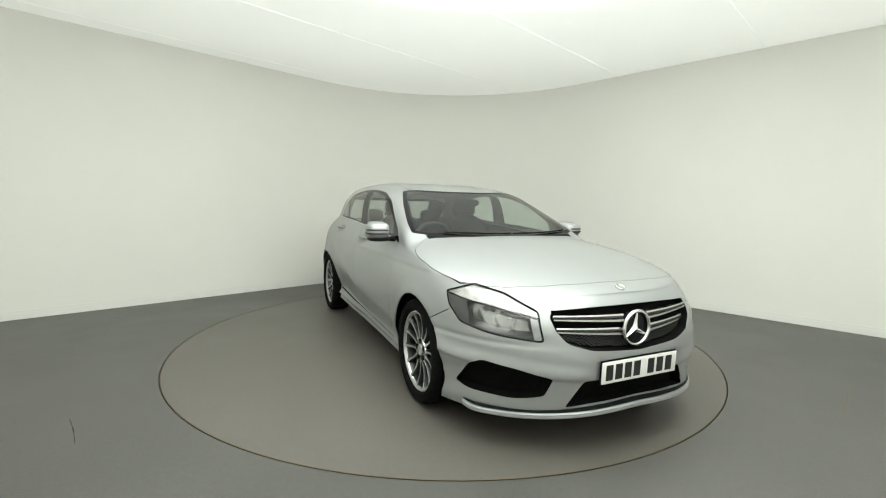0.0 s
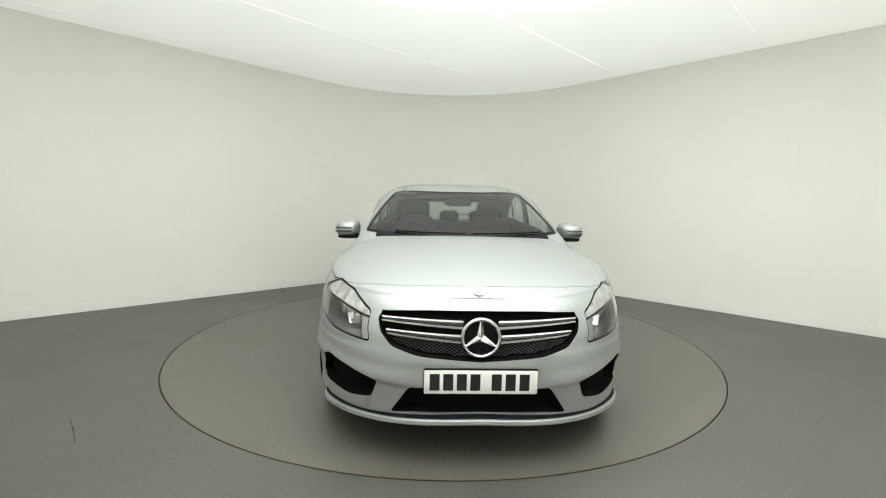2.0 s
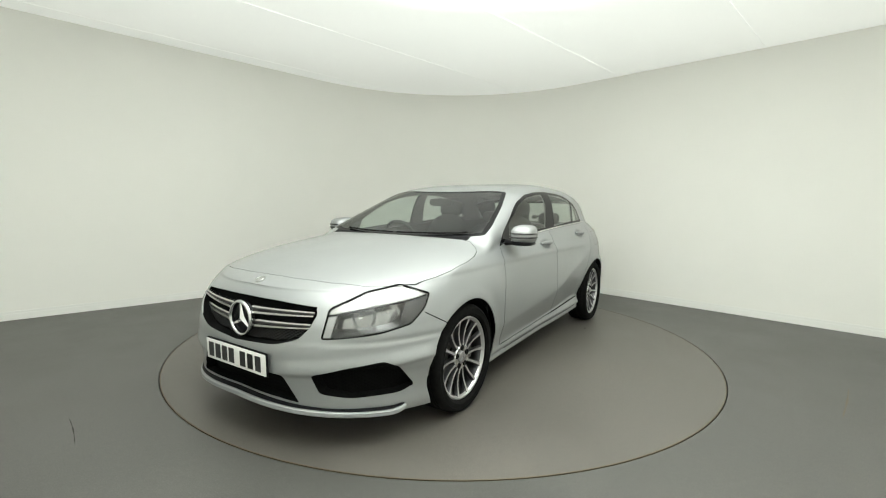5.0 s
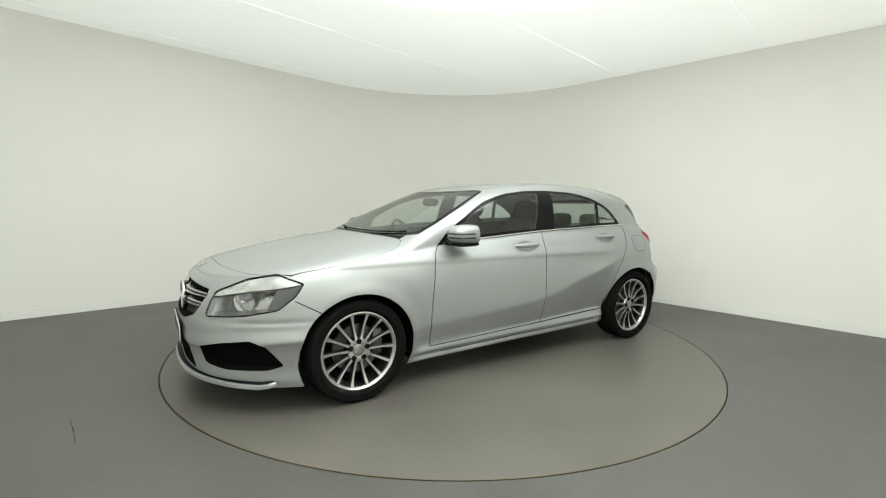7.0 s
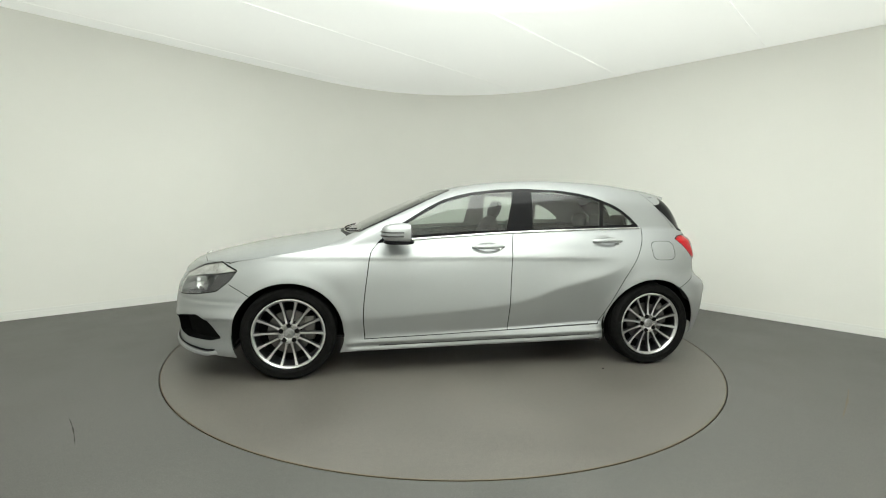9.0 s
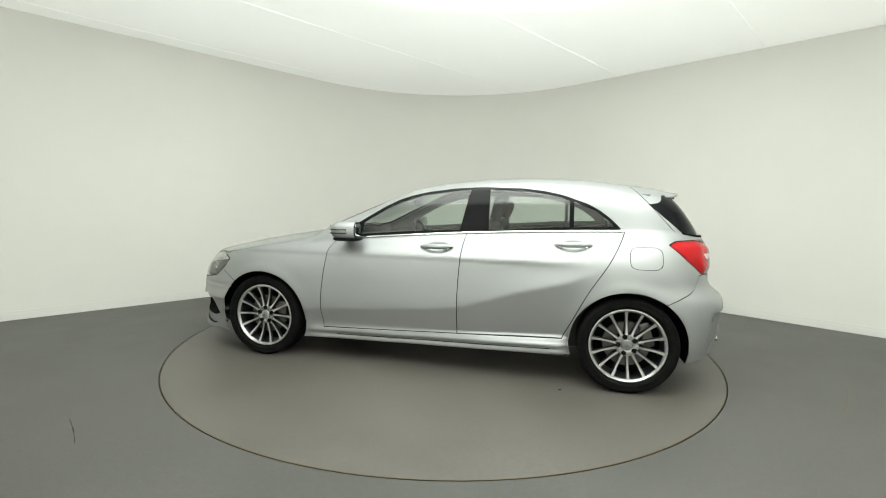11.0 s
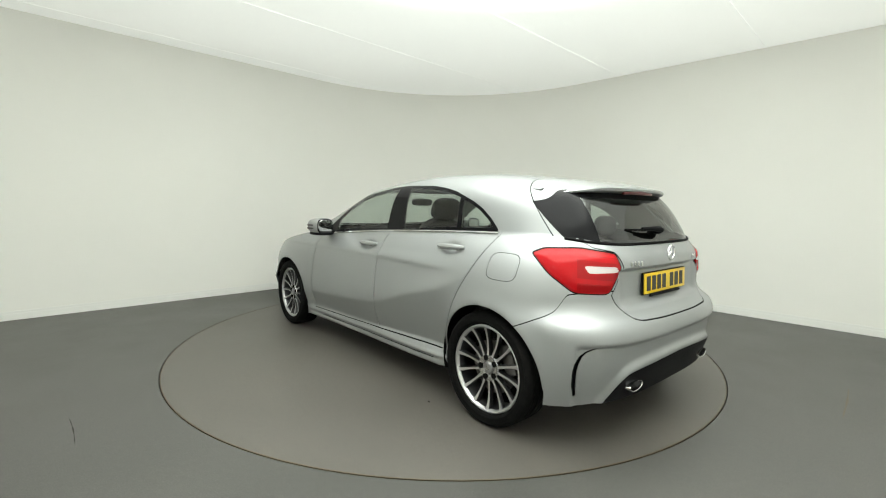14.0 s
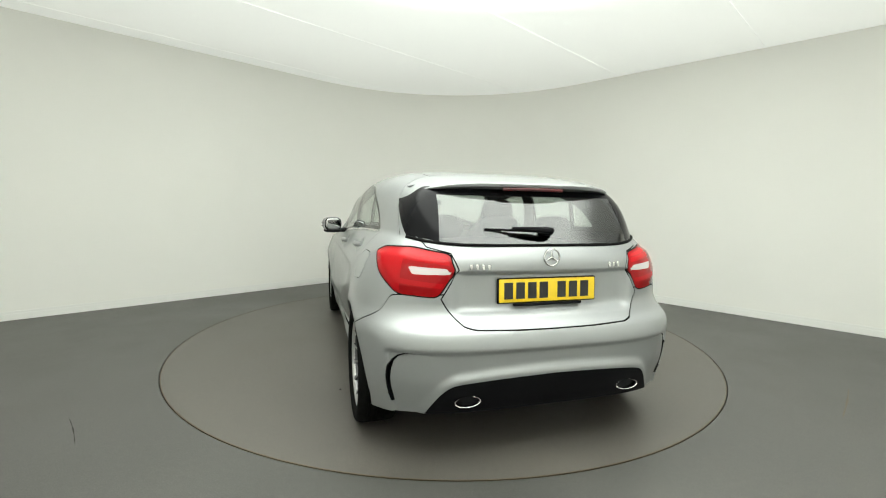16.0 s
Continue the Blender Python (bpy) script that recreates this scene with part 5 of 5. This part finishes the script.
    # exhaust tips
    for s in (1, -1):
        b = bmesh.new()
        n = 32
        rows = []
        for x, k in ((-1.88, 1.0), (-1.982, 1.0), (-1.990, 0.97), (-1.988, 0.88), (-1.97, 0.84), (-1.92, 0.84)):
            rows.append([(x, s * 0.43 + 0.066 * k * math.cos(math.tau * i / n), 0.318 + 0.027 * k * math.sin(math.tau * i / n)) for i in range(n)])
        strip(b, rows, closed=True)
        tip = part("exhaust_tip", b, CHROME, rear, "oval chrome exhaust tip", sharp=40)
        # a black disc closes the tip and stands for the shade inside
        b = bmesh.new()
        prism(b, [(s * 0.43 + 0.058 * math.cos(math.tau * i / n), 0.318 + 0.023 * math.sin(math.tau * i / n)) for i in range(n)], "x", -1.94, -1.93)
        part("pipe_mouth_shade", b, RUBBER_AND_SHADE, rear, "black disc for the shade inside the exhaust tip")


def build_trims(front, back_doors):
    for s, fd, rd in zip((1, -1), front, back_doors):
        b = bmesh.new()
        path = []
        for i in range(61):
            x = 0.70 - (0.70 + 1.30) * i / 60
            z = float(BELT(x)) + 0.004
            path.append((x, s * (float(side_width(np.array(x), np.array(z - 0.006))) + 0.001), z))
        tube(b, path, 0.0090, 8, True, 0.9)
        part("belt_trim", b, CHROME, CAR, "thin chrome strip below the windows")
        # flush black strip that draws the shade under the skirt's ledge
        b = bmesh.new()
        path = []
        for i in range(41):
            x = 0.74 - 1.60 * i / 40
            z = float(FOOT(x)) + 0.037
            path.append((x, s * (float(side_width(np.array(x), np.array(z))) - 0.001), z))
        tube(b, path, 0.0045, 6)
        part("skirt_groove_shade", b, RUBBER_AND_SHADE, CAR, "thin black strip for the groove's shade along the side skirt")
        for (hx, hz), d in zip(HANDLES, (fd, rd)):
            b = bmesh.new()
            y = float(side_width(np.array(hx + 0.14), np.array(hz)))
            path = [(hx + 0.118 - 0.236 * i / 12, s * (y + 0.004 + 0.022 * math.sin(math.pi * i / 12) ** 0.6), hz + 0.008 + 0.004 * i / 12) for i in range(13)]
            tube(b, path, [0.006 + 0.0125 * math.sin(math.pi * min(max(i / 12, 0.04), 0.96)) ** 0.5 for i in range(13)], 10, True, 1.0)
            part("door_handle", b, PAINT, d, "silver door handle")
            b = bmesh.new()
            tube(b, [(hx + 0.09 - 0.18 * i / 8, s * (y + 0.021 + 0.006 * math.sin(math.pi * i / 8)), hz - 0.004) for i in range(9)], 0.0045, 6)
            part("handle_trim", b, CHROME, d, "thin chrome handle strip")
        # door mirror
        b = bmesh.new()

        def shell(p):
            f = 0.5 + p.x / 0.20
            p.z *= 0.86 + 0.16 * (1 - f)
            p.y *= 1.0
            return p
        blob(b, (0, 0, 0), (0.220, 0.158, 0.134), 3.0, 28, None, shell)
        bmesh.ops.bisect_plane(b, geom=b.verts[:] + b.edges[:] + b.faces[:], plane_co=(-0.066, 0, 0), plane_no=(-1, 0.0, 0), clear_outer=True)
        bmesh.ops.holes_fill(b, edges=[e for e in b.edges if len(e.link_faces) == 1])
        mirror = part("door_mirror", b, PAINT, CAR, "silver door mirror with black base", sharp=50)
        mirror.matrix_basis = pose(0.612, 0.892 * s, 1.014, 0, 0, 8 * s) @ Matrix.Scale(1.06, 4)
        b = bmesh.new()
        blob(b, (-0.0705, 0, 0.002), (0.012, 0.132, 0.098), 3.4, 20)
        z = bmesh.new()
        blob(z, (-0.066, 0, 0.001), (0.012, 0.147, 0.112), 3.4, 20)
        part("mirror_bezel", z, BLACK, mirror, "black mirror bezel")
        part("mirror_glass", b, MIRROR, mirror, "mirror glass")
        b = bmesh.new()
        blob(b, (-0.002, -0.005 * s, -0.058), (0.198, 0.148, 0.034), 3.0, 20)
        part("mirror_foot", b, BLACK, mirror, "black lower mirror shell")
        for dz in (0.008, -0.017):
            b = bmesh.new()
            path = []
            for i in range(12):
                a = radians(-35 + 128 * i / 11)
                e = 2 / 3.0
                path.append((0.111 * abs(math.cos(a)) ** e * math.copysign(1, math.cos(a)), s * 0.0802 * abs(math.sin(a)) ** e * math.copysign(1, math.sin(a)), dz))
            tube(b, path, 0.006, 6)
            part("mirror_slit", b, INK_AND_SHADE if dz < 0 else LAMP_DARK, mirror, "dark slit of the mirror's indicator")
        b = bmesh.new()
        tube(b, [(0.655, 0.765 * s, 0.955), (0.64, 0.81 * s, 0.952), (0.625, 0.87 * s, 0.962)], [0.045, 0.030, 0.034], 10, True, 0.55)
        part("mirror_arm", b, BLACK, CAR, "black mirror arm")
    # windscreen wipers
    for y0, y1, x0, x1 in ((-0.50, 0.02, 0.985, 1.02), (0.05, 0.60, 1.015, 0.945)):
        b = bmesh.new()
        path = []
        for i in range(11):
            u = i / 10
            y = y0 + (y1 - y0) * u
            x = 1.005 - 0.11 * (y / 0.62) ** 2
            path.append((x, y, float(SPINE(x)) + 0.010 - 0.030 * (abs(y) / 0.7) ** 2.4))
        tube(b, path, [0.0055] * 11, 6)
        part("wiper", b, RUBBER_AND_SHADE, CAR, "black windscreen wiper")


def build_cabin():
    def seat(x, y):
        b = bmesh.new()
        blob(b, (x + 0.02, y, 0.50), (0.54, 0.50, 0.17), 3.2, 24)
        m = Matrix.Translation((x - 0.22, y, 0.56)) @ pose(0, 0, 0, 0, -20, 0)

        def waist(p):
            p.y *= 1 - 0.22 * max(0, p.z / 0.6)
            return p
        base = part("seat", b, CLOTH, CAR, "dark cloth front seat")
        b = bmesh.new()
        blob(b, (0, 0, 0.26), (0.15, 0.50, 0.66), 3.0, 24, m, waist)
        part("backrest", b, CLOTH, base, "dark seat backrest")
        b = bmesh.new()
        blob(b, (0, 0, 0.66), (0.09, 0.26, 0.17), 3.0, 20, m)
        part("headrest", b, CLOTH, base, "dark headrest")
    seat(0.02, 0.37)
    seat(0.02, -0.37)
    b = bmesh.new()
    blob(b, (-0.82, 0, 0.50), (0.56, 1.30, 0.20), 4.0, 28)
    bench = part("rear_seat", b, CLOTH, CAR, "dark cloth rear bench")
    b = bmesh.new()
    blob(b, (0, 0, 0.24), (0.14, 1.26, 0.60), 4.0, 28, Matrix.Translation((-1.10, 0, 0.52)) @ pose(0, 0, 0, 0, -24, 0))
    part("backrest", b, CLOTH, bench, "dark bench backrest")
    for y in (0.36, 0.0, -0.36):
        b = bmesh.new()
        blob(b, (-1.325, y, 1.085), (0.08, 0.24, 0.14), 3.0, 18)
        part("headrest", b, CLOTH, bench, "dark headrest")
    b = bmesh.new()
    rows = []
    for i in range(25):
        y = -0.70 + 1.40 * i / 24
        hump = 0.022 * math.exp(-((y + 0.37) / 0.17) ** 2)
        k = 0.16 * (y / 0.7) ** 2
        rows.append([(0.95 - k, y, 0.90), (0.86 - k, y, 0.945), (0.66 - 0.5 * k, y, 0.955 + hump), (0.55, y, 0.93 + hump), (0.50, y, 0.86), (0.56, y, 0.60), (0.80, y, 0.50)])
    strip(b, rows)
    part("dashboard", b, DASH, CAR, "dark dashboard", sharp=60)
    b = bmesh.new()
    n = 40
    rows = []
    m = Matrix.Translation((0.40, -0.37, 0.90)) @ pose(0, 0, 0, 0, -66, 0)
    for k in range(8):
        a = math.tau * k / 8
        rows.append([m @ Vector(((0.178 + 0.015 * math.cos(a)) * math.cos(math.tau * i / n), (0.178 + 0.015 * math.cos(a)) * math.sin(math.tau * i / n), 0.015 * math.sin(a))) for i in range(n)])
    strip(b, rows + rows[:1], closed=True)
    bmesh.ops.remove_doubles(b, verts=b.verts, dist=1e-6)
    wheel = part("steering_wheel", b, DASH, CAR, "dark steering wheel")
    b = bmesh.new()
    blob(b, (0, 0, 0), (0.15, 0.14, 0.05), 3, 18, m)
    for a in (90, -90, 180):
        box(b, (0.10, 0, 0), (0.14, 0.035, 0.018), 0.005, 1, m @ pose(0, 0, 0, 0, 0, a))
    part("wheel_boss", b, DASH, wheel, "dark steering wheel boss")
    # roof lining and cabin mirror
    b = bmesh.new()
    rows = []
    for i in range(25):
        x = 0.12 - (0.12 + 1.50) * i / 24
        t = float(SPINE(x)) - 0.03
        rows.append([(x, 0.54 * k / 8, t - 0.05 * abs(k / 8) ** 3) for k in range(-8, 9)])
    strip(b, rows)
    part("roof_lining", b, TRIM_GREY, CAR, "pale grey roof lining")
    b = bmesh.new()
    blob(b, (0.34, 0.0, 1.235), (0.035, 0.235, 0.065), 3.4, 20)
    tube(b, [(0.34, 0, 1.25), (0.36, 0, 1.27)], 0.012, 8)
    part("cabin_mirror", b, BLACK, CAR, "black cabin mirror")
    # door cards and parcel sill, dark
    for s in (1, -1):
        b = bmesh.new()
        rows = []
        for i in range(31):
            x = 0.82 - (0.82 + 1.62) * i / 30
            zb = float(BELT(x)) - 0.004
            yb = float(BELT_WIDE(x)) - 0.035 - 0.30 * float(step(-1.35, -1.65, x)) * 0.4
            rows.append([(x, s * (yb + 0.02), zb - 0.004), (x, s * (yb - 0.02), zb), (x, s * (yb - 0.035), zb - 0.08), (x, s * (yb + 0.0), 0.24)])
        strip(b, rows)
        part("door_card", b, DASH, CAR, "dark inner door trim", sharp=60)
    b = bmesh.new()
    box(b, (-1.52, 0, 0.965), (0.42, 1.16, 0.03), 0.01, 1)
    part("parcel_shelf", b, CLOTH, CAR, "dark parcel shelf")
    b = bmesh.new()
    box(b, (-1.60, 0, 0.60), (0.45, 1.05, 0.70), 0.03, 1)
    part("boot_trim", b, DASH, CAR, "dark boot lining")
    b = bmesh.new()
    box(b, (1.35, 0, 0.52), (0.80, 1.00, 0.40), 0.05, 1)
    part("engine_bay", b, RUBBER_AND_SHADE, CAR, "dark engine block")


BUMPER, REAR_BUMPER, GATE_OB, GRILLE_OB, FRONT_DOORS, REAR_DOORS = build_body()
build_underbody()
build_wheels()
build_nose(BUMPER, GRILLE_OB)
build_tail(REAR_BUMPER, GATE_OB)
build_trims(FRONT_DOORS, REAR_DOORS)
build_cabin()


# ---- what turns ----
def motions():
    steps = [i * 0.5 for i in range(33)]
    walk(TABLE_OB, [(t, Matrix.Rotation(turn(t), 4, "Z")) for t in steps])
    walk(CAR, [(t, Matrix.Rotation(turn(t), 4, "Z") @ Matrix.Translation(OFFSET)) for t in steps])


motions()
